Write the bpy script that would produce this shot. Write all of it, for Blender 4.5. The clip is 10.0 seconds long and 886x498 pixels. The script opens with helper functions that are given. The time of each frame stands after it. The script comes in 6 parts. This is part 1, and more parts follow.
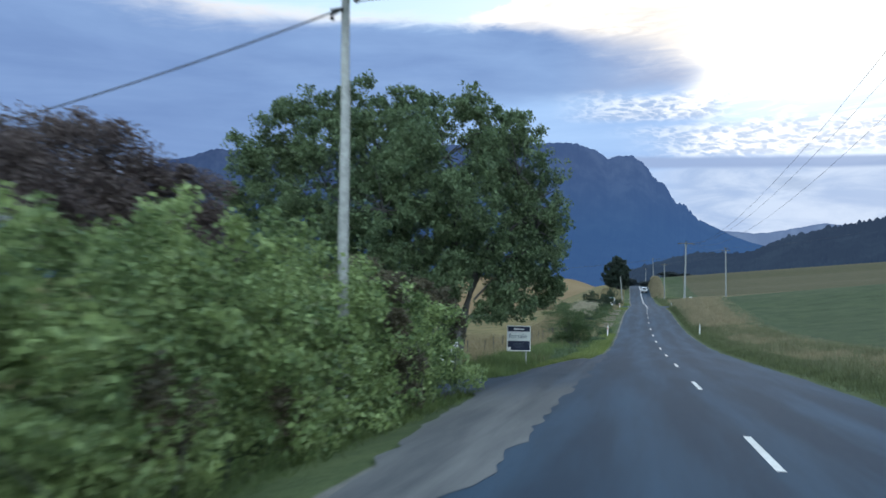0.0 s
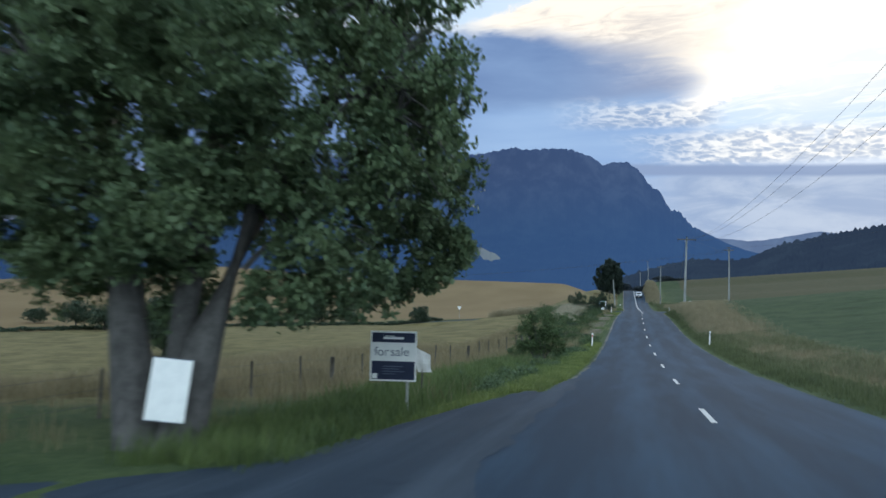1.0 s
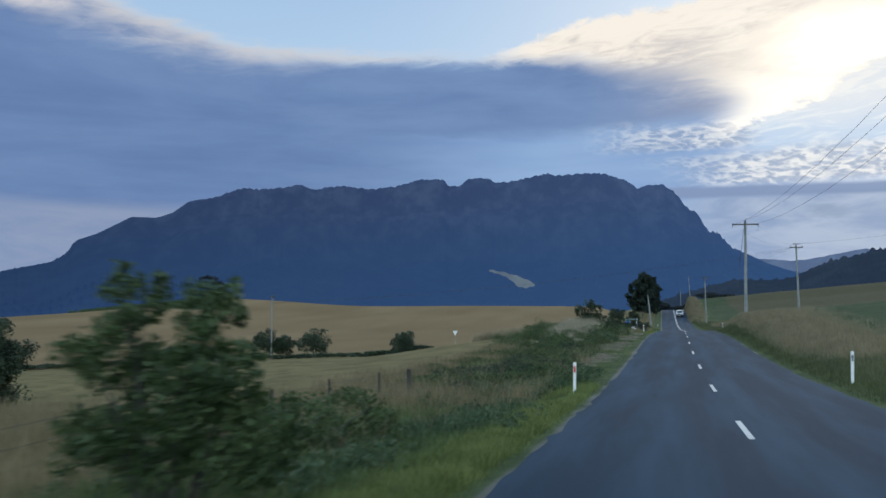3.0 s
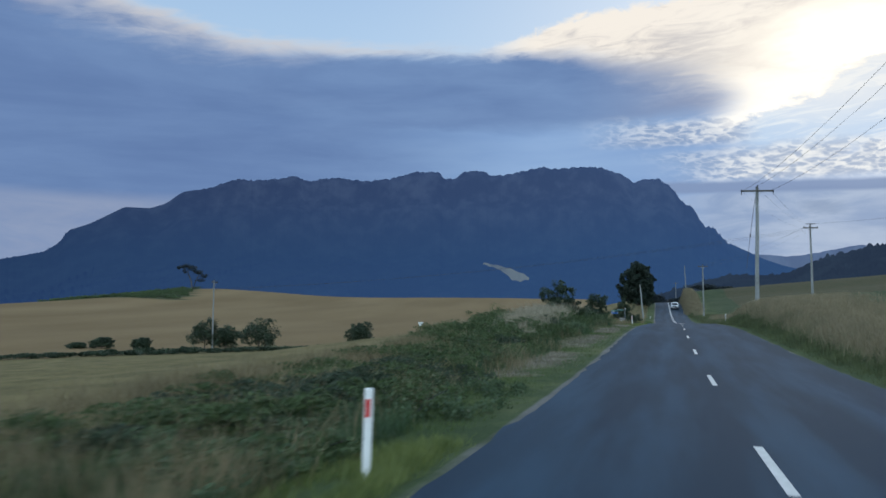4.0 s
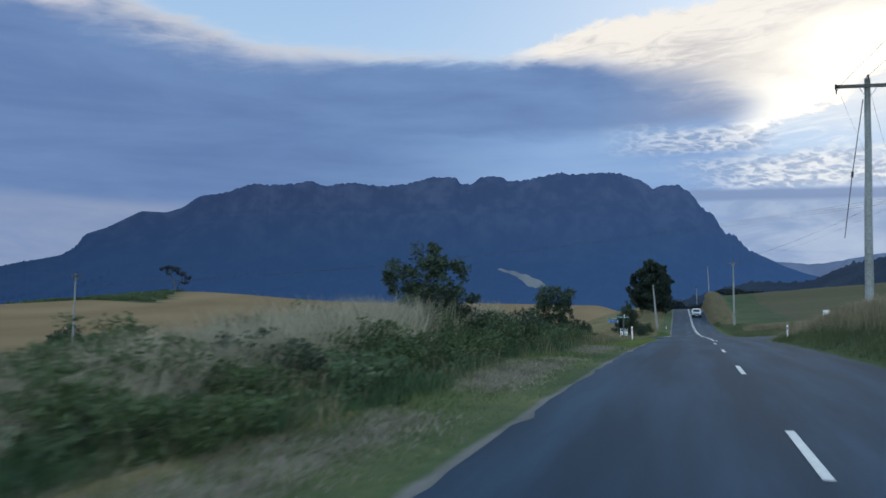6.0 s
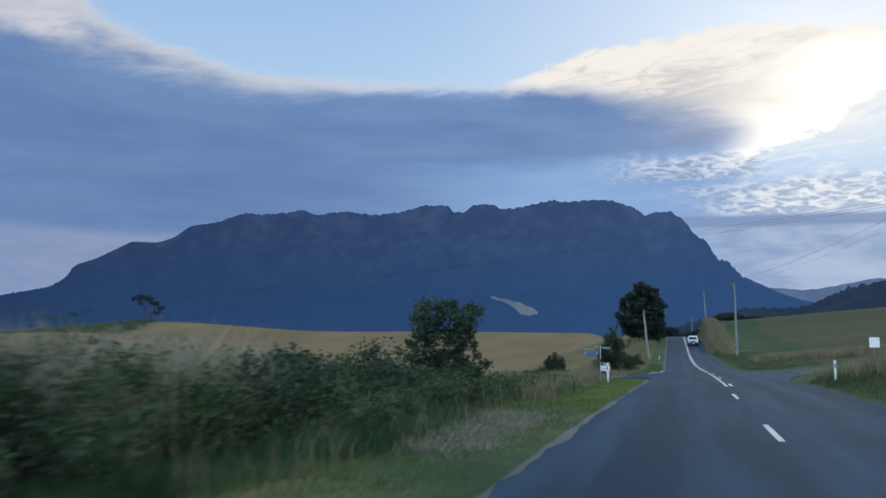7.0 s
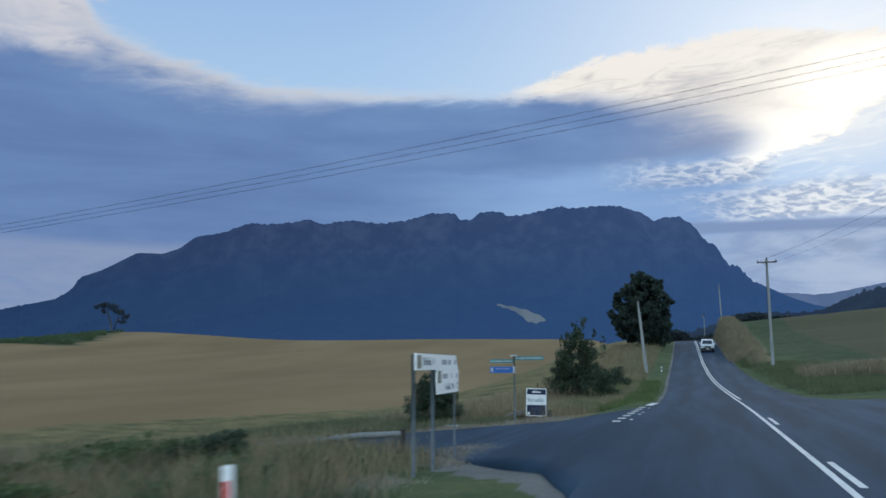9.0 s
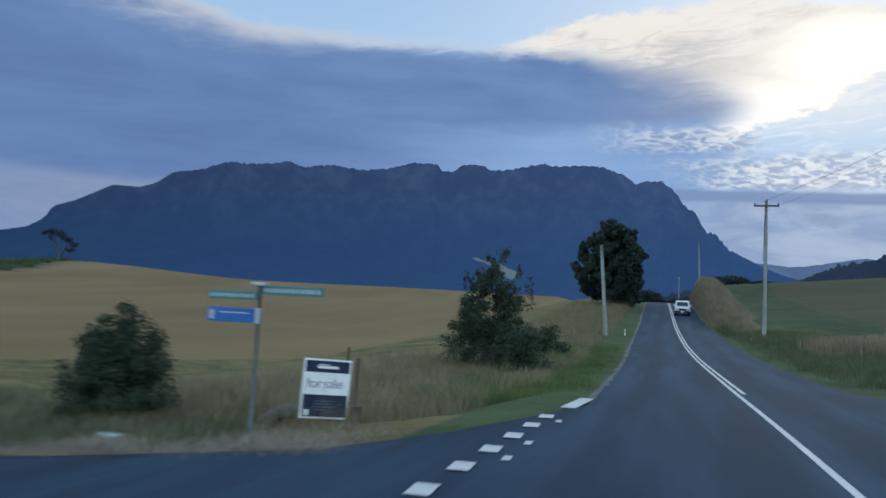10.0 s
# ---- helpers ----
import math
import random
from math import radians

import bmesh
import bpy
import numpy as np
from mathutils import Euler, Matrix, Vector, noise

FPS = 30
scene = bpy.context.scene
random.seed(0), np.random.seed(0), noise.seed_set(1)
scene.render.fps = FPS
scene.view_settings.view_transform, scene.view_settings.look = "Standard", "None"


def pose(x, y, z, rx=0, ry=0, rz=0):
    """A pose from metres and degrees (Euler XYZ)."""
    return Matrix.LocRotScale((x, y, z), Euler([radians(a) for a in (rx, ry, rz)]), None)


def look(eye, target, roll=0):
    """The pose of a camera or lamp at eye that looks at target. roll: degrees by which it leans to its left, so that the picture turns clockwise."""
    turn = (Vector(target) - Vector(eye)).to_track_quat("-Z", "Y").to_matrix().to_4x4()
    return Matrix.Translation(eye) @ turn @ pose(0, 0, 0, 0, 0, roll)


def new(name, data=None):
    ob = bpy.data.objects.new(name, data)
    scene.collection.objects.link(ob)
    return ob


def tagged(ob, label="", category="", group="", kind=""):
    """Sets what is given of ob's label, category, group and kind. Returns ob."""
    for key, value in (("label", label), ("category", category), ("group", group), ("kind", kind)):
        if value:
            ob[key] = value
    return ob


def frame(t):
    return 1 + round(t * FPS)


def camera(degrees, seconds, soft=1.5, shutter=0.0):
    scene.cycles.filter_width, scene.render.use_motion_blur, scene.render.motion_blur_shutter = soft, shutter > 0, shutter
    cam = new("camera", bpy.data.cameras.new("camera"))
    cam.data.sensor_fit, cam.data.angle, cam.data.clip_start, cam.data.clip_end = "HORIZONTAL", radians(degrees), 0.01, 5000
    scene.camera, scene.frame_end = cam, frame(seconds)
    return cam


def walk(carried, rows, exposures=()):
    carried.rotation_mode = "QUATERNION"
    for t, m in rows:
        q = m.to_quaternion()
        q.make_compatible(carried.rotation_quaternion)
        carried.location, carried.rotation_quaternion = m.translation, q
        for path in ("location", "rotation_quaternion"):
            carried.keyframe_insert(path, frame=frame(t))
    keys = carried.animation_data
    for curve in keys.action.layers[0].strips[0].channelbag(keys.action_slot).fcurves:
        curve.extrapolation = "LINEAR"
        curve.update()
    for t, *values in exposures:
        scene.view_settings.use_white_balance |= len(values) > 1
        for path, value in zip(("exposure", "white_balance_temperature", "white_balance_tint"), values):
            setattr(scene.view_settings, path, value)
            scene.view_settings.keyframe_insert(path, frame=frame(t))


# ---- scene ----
# camera on the dashboard of a car in the left lane, 65 km/h
cam = camera(56.7, 10.0, soft=1.6, shutter=0.25)
PATH = [
    (0.0, pose(-1.584, -0.000, 1.611, 93.100, -0.900, 13.427)),
    (0.5, pose(-1.564, 9.086, 1.289, 93.520, -0.308, 13.016)),
    (1.0, pose(-1.541, 18.163, 0.988, 93.501, -1.314, 13.041)),
    (1.5, pose(-1.510, 27.173, 0.739, 94.018, 0.571, 13.088)),
    (2.0, pose(-1.480, 36.251, 0.389, 95.346, 0.073, 14.367)),
    (2.5, pose(-1.463, 45.599, 0.041, 95.545, 0.367, 15.858)),
    (3.8, pose(-1.348, 69.480, -0.560, 95.650, -0.150, 15.240)),
    (4.0, pose(-1.341, 73.118, -0.597, 95.116, -0.211, 15.343)),
    (4.5, pose(-1.345, 82.164, -0.572, 95.440, 0.205, 15.437)),
    (5.0, pose(-1.385, 91.188, -0.491, 93.630, -1.297, 15.775)),
    (5.5, pose(-1.468, 100.187, -0.303, 95.857, -0.006, 16.521)),
    (5.7, pose(-1.506, 103.780, -0.212, 95.300, -0.700, 16.640)),
    (7.0, pose(-1.756, 127.107, 0.483, 97.543, -0.169, 16.181)),
    (7.5, pose(-1.783, 135.868, 0.732, 97.822, -0.408, 16.651)),
    (8.0, pose(-1.793, 144.725, 0.849, 98.372, 0.724, 16.345)),
    (8.5, pose(-1.815, 154.009, 0.911, 97.775, 0.046, 16.729)),
    (9.0, pose(-1.841, 163.432, 0.994, 98.159, 0.377, 16.871)),
    (9.5, pose(-1.878, 172.797, 0.921, 96.392, 0.980, 16.510)),
    (10.0, pose(-1.918, 182.166, 0.978, 94.826, -2.895, 15.089)),
]
walk(cam, PATH, exposures=((0.0, 0.72, 6430, 6.0), (0.6, 0.60, 6430, 6.0), (1.2, 0.33, 6430, 6.0), (2.2, 0.17, 6380, 6.5), (4.0, 0.12, 6220, 6.5), (6.0, 0.13, 6080, 6.5), (8.5, 0.11, 6050, 6.5), (10.0, 0.06, 5950, 6.0)))

# ---------------------------------------------------------------- sky and light
SUN_AZ, SUN_EL = 9.0, 17.0      # degrees right of the road's direction, and up
world = bpy.data.worlds.new("evening_sky")
scene.world = world
world.use_nodes = True
WT = world.node_tree
WT.nodes.clear()


class Net:
    """Small helper to wire node trees."""

    def __init__(self, tree):
        self.t = tree

    def node(self, kind, **props):
        n = self.t.nodes.new(kind)
        for k, v in props.items():
            setattr(n, k, v)
        return n

    def put(self, socket, value):
        if isinstance(value, bpy.types.NodeSocket):
            self.t.links.new(value, socket)
        elif value is not None:
            socket.default_value = value

    def math(self, op, a, b=None, c=None, clamp=False):
        n = self.node("ShaderNodeMath", operation=op, use_clamp=clamp)
        for s, v in zip(n.inputs, (a, b, c)):
            self.put(s, v)
        return n.outputs[0]

    def ramp(self, x, lo, hi, smooth=True):
        n = self.node("ShaderNodeMapRange", interpolation_type="SMOOTHSTEP" if smooth else "LINEAR")
        self.put(n.inputs["Value"], x)
        self.put(n.inputs["From Min"], lo)
        self.put(n.inputs["From Max"], hi)
        return n.outputs["Result"]

    def mix(self, f, a, b, blend="MIX"):
        n = self.node("ShaderNodeMix", data_type="RGBA", blend_type=blend)
        self.put(n.inputs[0], f)
        for s, v in ((n.inputs[6], a), (n.inputs[7], b)):
            self.put(s, (*v, 1.0) if isinstance(v, tuple) and len(v) == 3 else v)
        return n.outputs[2]

    def noise(self, vec, scale, detail=4.0, rough=0.55, dist=0.0, dims="3D"):
        n = self.node("ShaderNodeTexNoise", noise_dimensions=dims)
        self.put(n.inputs["Vector"], vec)
        n.inputs["Scale"].default_value = scale
        n.inputs["Detail"].default_value = detail
        n.inputs["Roughness"].default_value = rough
        n.inputs["Distortion"].default_value = dist
        return n.outputs["Fac"]

    def vec(self, x, y, z):
        n = self.node("ShaderNodeCombineXYZ")
        for s, v in zip(n.inputs, (x, y, z)):
            self.put(s, v)
        return n.outputs[0]


def build_sky():
    w = Net(WT)
    co = w.node("ShaderNodeTexCoord").outputs["Generated"]
    sep = w.node("ShaderNodeSeparateXYZ")
    w.put(sep.inputs[0], co)
    X, Y, Z = sep.outputs
    az = w.math("MULTIPLY", w.math("ARCTAN2", X, Y), 57.2958)          # degrees, to the right
    el = w.math("MULTIPLY", w.math("ARCSINE", Z), 57.2958)
    sky = w.node("ShaderNodeTexSky", sky_type="NISHITA", sun_disc=False)
    sky.sun_elevation, sky.sun_rotation = radians(SUN_EL), radians(SUN_AZ)
    base = w.mix(1.0, sky.outputs[0], (0.052, 0.052, 0.056), "MULTIPLY")
    # cloud textures: long streaks, wisps and curls
    inv = w.math("DIVIDE", 1.0, w.math("ADD", w.math("MAXIMUM", Z, 0.0), 0.09))
    plane = w.vec(w.math("MULTIPLY", X, inv), w.math("MULTIPLY", Y, inv), 0.0)
    n_big = w.noise(plane, 0.9, 5, 0.55)

    def cloud(sx, sy, tilt, z, detail, rough, dist):
        return w.noise(w.vec(w.math("MULTIPLY", az, sx), w.math("ADD", w.math("MULTIPLY", el, sy), w.math("MULTIPLY", az, tilt)), z), 1.0, detail, rough, dist)

    def past(x, a):
        """How far x lies above a."""
        return w.math("MAXIMUM", w.math("SUBTRACT", x, a), 0.0)

    def line(a, *terms):
        out = a
        for t, k in terms:
            out = w.math("ADD", out, w.math("MULTIPLY", t, k))
        return out

    streak = cloud(0.045, 0.30, 0.0, 3.0, 6, 0.58, 0.4)
    fine = cloud(0.16, 0.55, 0.0, 0.0, 8, 0.6, 0.5)
    wisp = cloud(0.30, 1.5, -0.12, 9.0, 8, 0.62, 0.8)
    curl = cloud(0.75, 1.1, 0.0, 5.0, 6, 0.62, 0.9)
    wob, wis, cur = (w.math("SUBTRACT", q, 0.5) for q in (fine, wisp, curl))
    # the long dark bank: level upper rim, lifting far to the left, tapering to a tip under the sun
    leftward = w.math("MAXIMUM", w.math("SUBTRACT", -24.0, az), 0.0)
    corner = w.math("MAXIMUM", w.math("SUBTRACT", -40.0, az), 0.0)
    rim = line(18.55, (w.math("MULTIPLY", leftward, leftward), 0.0108), (w.math("MULTIPLY", corner, corner), 0.45), (past(az, -6.0), -0.215), (wob, 1.5), (wis, 1.3))
    above = w.math("SUBTRACT", el, rim)
    soft_end = line(1.0, (w.ramp(az, -12.0, 1.0), 1.7))
    mist = w.math("DIVIDE", above, soft_end)
    tip = past(az, 1.0)
    foot = line(14.0, (az, 0.04), (w.math("MULTIPLY", tip, tip), 0.02), (wob, 1.6))
    wedge = w.math("MAXIMUM", w.ramp(w.math("SUBTRACT", el, foot), -0.9, 0.5), w.ramp(az, -7.0, -24.0))
    body = w.math("MULTIPLY", w.ramp(mist, 0.45, -0.95), w.ramp(line(az, (wob, 3.0), (wis, 4.0)), 8.6, 2.6))
    bank = w.math("MULTIPLY", body, wedge)
    haze = w.math("MULTIPLY", w.ramp(above, 0.3, -0.9), w.ramp(az, 30.0, 0.0))
    thick = line(0.55, (w.math("MAXIMUM", w.math("SUBTRACT", -21.0, az), 0.0), 0.12), (corner, 0.7))
    lit = w.math("DIVIDE", above, thick)
    edge = w.math("MULTIPLY", w.ramp(above, 0.95, -0.35), w.ramp(w.math("ADD", lit, w.math("MULTIPLY", wis, 2.2)), -1.3, 0.15))
    edge = w.math("MULTIPLY", edge, w.ramp(az, -7.0, -24.0))
    nook = w.math("MULTIPLY", w.ramp(line(az, (wob, 6.0), (wis, 5.0)), -39.6, -42.4), w.ramp(line(el, (wob, 3.0)), 18.8, 20.8))
    # sunlit heap of cloud over the bank's right end
    top = line(17.9, (past(az, -15.5), 0.31), (past(az, -5.5), -0.23), (past(az, 4.0), -0.26), (cur, 1.5), (wob, 1.2), (wis, 0.5))
    heap = w.ramp(w.math("SUBTRACT", top, el), -0.20, 0.50)
    cum = w.math("MULTIPLY", w.math("MULTIPLY", heap, w.ramp(az, -14.5, -8.5)), w.ramp(mist, -0.85, 0.35))
    # the white blaze before the hidden sun, its lower edge stepping down to the left
    shelf = line(12.5, (w.math("SUBTRACT", az, 3.4), 0.385), (cur, 1.8), (wob, 3.2), (wis, 1.4))
    over_shelf = w.ramp(w.math("SUBTRACT", el, shelf), -0.35, 0.5)
    gx = w.math("DIVIDE", w.math("SUBTRACT", az, SUN_AZ + 2.6), 7.2)
    gy = w.math("DIVIDE", w.math("SUBTRACT", el, SUN_EL + 0.4), 3.6)
    gr = w.math("SQRT", w.math("ADD", w.math("MULTIPLY", gx, gx), w.math("MULTIPLY", gy, gy)))
    gr = line(gr, (wis, 0.9), (wob, 0.7))
    tongue = w.math("MULTIPLY", w.ramp(az, 2.0, 6.0), w.ramp(el, 17.2, 15.4))
    free = w.math("MULTIPLY", w.math("MULTIPLY", heap, over_shelf), w.math("SUBTRACT", 1.0, w.math("MULTIPLY", bank, 0.92)))
    glow = w.math("MULTIPLY", w.math("MAXIMUM", w.ramp(gr, 1.0, 0.22), w.math("MULTIPLY", tongue, 0.75)), free)
    warm = w.math("MULTIPLY", w.ramp(gr, 1.6, 0.7), free)
    halo = w.math("POWER", w.ramp(gr, 2.1, 0.6), 1.5)
    below = w.math("MULTIPLY", w.math("SUBTRACT", 1.0, over_shelf), w.math("MULTIPLY", w.ramp(az, 3.0, 6.5), w.ramp(el, 10.6, 12.0)))
    # small scales of cloud, dark in the middle and bright between
    cells = w.node("ShaderNodeTexVoronoi", feature="SMOOTH_F1")
    w.put(cells.inputs["Vector"], w.vec(line(0.0, (az, 1.45), (wob, 4.0), (cur, 2.6)), line(0.0, (el, 4.0), (az, 0.50), (wis, 3.0), (cur, 2.4)), 2.0))
    cells.inputs["Scale"].default_value = 1.0
    cells.inputs["Smoothness"].default_value = 0.35
    scale_lit = w.ramp(w.math("ADD", cells.outputs["Distance"], w.math("MULTIPLY", wis, 0.9)), 0.25, 0.85)
    field = w.math("MULTIPLY", w.math("MULTIPLY", w.ramp(line(az, (el, 0.8)), 6.0, 13.5), w.ramp(el, 9.0, 9.7)), w.ramp(line(el, (wob, 2.5)), 11.9, 10.9))
    mottle = w.math("MULTIPLY", w.math("MULTIPLY", w.ramp(az, -6.5, -0.5), w.ramp(az, 6.5, 4.0)), w.math("MULTIPLY", w.ramp(el, 11.6, 12.2), w.ramp(line(el, (wob, 2.0)), 14.0, 13.2)))
    scales = w.math("MULTIPLY", w.math("MAXIMUM", field, mottle), w.ramp(fine, 0.25, 0.45))
    belt_mid = line(9.05, (past(az, 1.0), -0.03), (wob, -0.5))
    belt = w.math("MULTIPLY", w.ramp(w.math("ABSOLUTE", w.math("SUBTRACT", el, belt_mid)), 0.50, 0.20), w.ramp(az, -7.0, 1.0))
    pale_r = w.math("MULTIPLY", w.ramp(line(el, (wob, 1.2)), 9.0, 8.4), w.ramp(az, -2.0, 4.0))
    pale_l = w.math("MULTIPLY", w.ramp(line(el, (wob, 1.0)), 8.7, 7.6), w.ramp(az, -27.0, -33.0))
    smudge = w.math("MULTIPLY", w.ramp(w.math("ABSOLUTE", w.math("SUBTRACT", az, 9.6)), 1.9, 0.3), w.ramp(w.math("ABSOLUTE", line(-8.85, (el, 1.0), (az, 0.15), (wis, 1.4))), 0.5, 0.1))
    # colours
    blue = w.mix(w.ramp(el, 17.0, 30.0), (0.50, 0.68, 0.90), (0.36, 0.53, 0.84))
    col = w.mix(0.7, base, w.mix(w.ramp(az, -24.0, 6.0), blue, (0.60, 0.72, 0.88)))
    col = w.mix(w.math("MULTIPLY", haze, 0.94), col, w.mix(w.ramp(streak, 0.3, 0.7), (0.195, 0.310, 0.545), (0.255, 0.378, 0.60)))
    col = w.mix(w.math("MULTIPLY", w.math("MULTIPLY", haze, w.ramp(az, -22.0, -36.0)), 0.6), col, w.mix(w.ramp(streak, 0.3, 0.7), (0.135, 0.205, 0.405), (0.175, 0.255, 0.455)))
    col = w.mix(w.math("MULTIPLY", bank, w.math("ADD", 0.86, w.math("MULTIPLY", wob, 0.5))), col, w.mix(w.ramp(streak, 0.2, 0.85), (0.110, 0.175, 0.345), (0.165, 0.250, 0.44)))
    col = w.mix(w.math("MULTIPLY", w.math("MULTIPLY", bank, w.ramp(az, -7.0, 6.0)), 0.55), col, (0.36, 0.36, 0.44))
    col = w.mix(w.math("MULTIPLY", edge, 0.80), col, w.mix(w.ramp(w.math("ADD", lit, wis), -0.9, 0.2), (0.36, 0.41, 0.54), (0.64, 0.60, 0.59)))
    col = w.mix(w.math("MULTIPLY", nook, 0.85), col, w.mix(w.ramp(fine, 0.3, 0.65), (0.50, 0.50, 0.56), (0.68, 0.63, 0.62)))
    col = w.mix(w.math("MULTIPLY", cum, 0.92), col, w.mix(w.ramp(w.math("ADD", wisp, w.math("MULTIPLY", w.math("SUBTRACT", el, line(18.2, (az, 0.12))), 0.10)), 0.30, 0.74), (0.46, 0.42, 0.42), (0.91, 0.80, 0.69)))
    col = w.mix(w.math("MULTIPLY", pale_l, 0.8), col, w.mix(w.ramp(fine, 0.3, 0.7), (0.215, 0.275, 0.43), (0.29, 0.33, 0.455)))
    col = w.mix(w.math("MULTIPLY", pale_r, 0.85), col, w.mix(w.ramp(fine, 0.32, 0.66), (0.245, 0.315, 0.475), (0.41, 0.465, 0.585)))
    col = w.mix(w.math("MULTIPLY", smudge, 0.55), col, (0.23, 0.29, 0.42))
    col = w.mix(w.math("MULTIPLY", below, 0.85), col, w.mix(w.ramp(wisp, 0.42, 0.66), (0.50, 0.62, 0.79), (0.78, 0.81, 0.84)))
    col = w.mix(w.math("MULTIPLY", halo, 0.5), col, (0.98, 0.90, 0.82))
    col = w.mix(w.math("MULTIPLY", scales, 0.78), col, w.mix(scale_lit, w.mix(w.ramp(az, 0.0, 9.0), (0.27, 0.34, 0.49), (0.40, 0.44, 0.54)), w.mix(w.ramp(az, -4.0, 9.0), (0.60, 0.63, 0.70), (0.93, 0.88, 0.82))))
    col = w.mix(w.math("MULTIPLY", belt, 0.85), col, (0.215, 0.275, 0.43))
    col = w.mix(w.math("MULTIPLY", warm, 0.7), col, w.mix(w.ramp(wisp, 0.3, 0.6), (0.72, 0.63, 0.57), (0.98, 0.87, 0.74)))
    col = w.mix(glow, col, (1.28, 1.15, 0.98))
    # thin overcast overhead, and the open evening sky behind
    over = w.math("MAXIMUM", w.ramp(el, 26.0, 55.0), w.ramp(Y, 0.25, -0.35))
    overcol = w.mix(w.ramp(n_big, 0.35, 0.7), (0.34, 0.52, 0.80), (0.50, 0.64, 0.86))
    overcol = w.mix(w.ramp(Y, 0.1, -0.6), overcol, (1.16, 1.46, 1.74))
    col = w.mix(over, col, overcol)
    bg = w.node("ShaderNodeBackground")
    w.put(bg.inputs[0], col)
    bg.inputs[1].default_value = 1.0
    out = w.node("ShaderNodeOutputWorld")
    w.put(out.inputs[0], bg.outputs[0])


build_sky()
sun_data = bpy.data.lights.new("sun", "SUN")
sun_data.energy, sun_data.angle, sun_data.color = 0.25, radians(12), (1.0, 0.94, 0.86)
sun = new("sun", sun_data)
a, e = radians(SUN_AZ), radians(SUN_EL)
sun.matrix_world = look((40, 100, 60), (40 - math.sin(a) * math.cos(e), 100 - math.cos(a) * math.cos(e), 60 - math.sin(e)))

# ---------------------------------------------------------------- materials
def material(name):
    m = bpy.data.materials.new(name)
    m.use_nodes = True
    n = Net(m.node_tree)
    bsdf = m.node_tree.nodes["Principled BSDF"]
    return m, n, bsdf


def bumped(n, bsdf, height, strength=0.3, distance=0.02):
    b = n.node("ShaderNodeBump")
    b.inputs["Strength"].default_value = strength
    b.inputs["Distance"].default_value = distance
    n.put(b.inputs["Height"], height)
    n.put(bsdf.inputs["Normal"], b.outputs[0])


def rough_mat(name, dark, light, scale=8.0, rough=0.8, metal=0.0, bump=0.25, coarse=0.7, spec=0.3):
    """Surface with a fine grain and broader stains."""
    m, n, b = material(name)
    co = n.node("ShaderNodeTexCoord").outputs["Object"]
    g = n.noise(co, scale, 5, 0.6)
    c = n.noise(co, coarse, 3, 0.5)
    f = n.math("ADD", n.math("MULTIPLY", n.ramp(g, 0.3, 0.7), 0.6), n.math("MULTIPLY", n.ramp(c, 0.3, 0.7), 0.4))
    n.put(b.inputs["Base Color"], n.mix(f, dark, light))
    n.put(b.inputs["Roughness"], n.math("ADD", rough - 0.08, n.math("MULTIPLY", g, 0.16)))
    b.inputs["Metallic"].default_value = metal
    b.inputs["Specular IOR Level"].default_value = spec
    bumped(n, b, g, bump, 0.01)
    return m


def leaf_mat(name, dark, light, shine=0.5):
    """Leaves: colour varies leaf by leaf and in clumps."""
    m, n, b = material(name)
    geo = n.node("ShaderNodeNewGeometry")
    co = n.node("ShaderNodeTexCoord").outputs["Object"]
    c = n.noise(co, 0.9, 3, 0.5)
    f = n.math("ADD", n.math("MULTIPLY", geo.outputs["Random Per Island"], 0.55), n.math("MULTIPLY", n.ramp(c, 0.35, 0.65), 0.45))
    n.put(b.inputs["Base Color"], n.mix(f, dark, light))
    b.inputs["Roughness"].default_value = shine
    b.inputs["Specular IOR Level"].default_value = 0.25
    tr = n.node("ShaderNodeBsdfTranslucent")
    n.put(tr.inputs[0], n.mix(f, dark, light))
    mx = n.node("ShaderNodeMixShader")
    mx.inputs[0].default_value = 0.35
    n.put(mx.inputs[1], b.outputs[0])
    n.put(mx.inputs[2], tr.outputs[0])
    n.put(m.node_tree.nodes["Material Output"].inputs[0], mx.outputs[0])
    return m


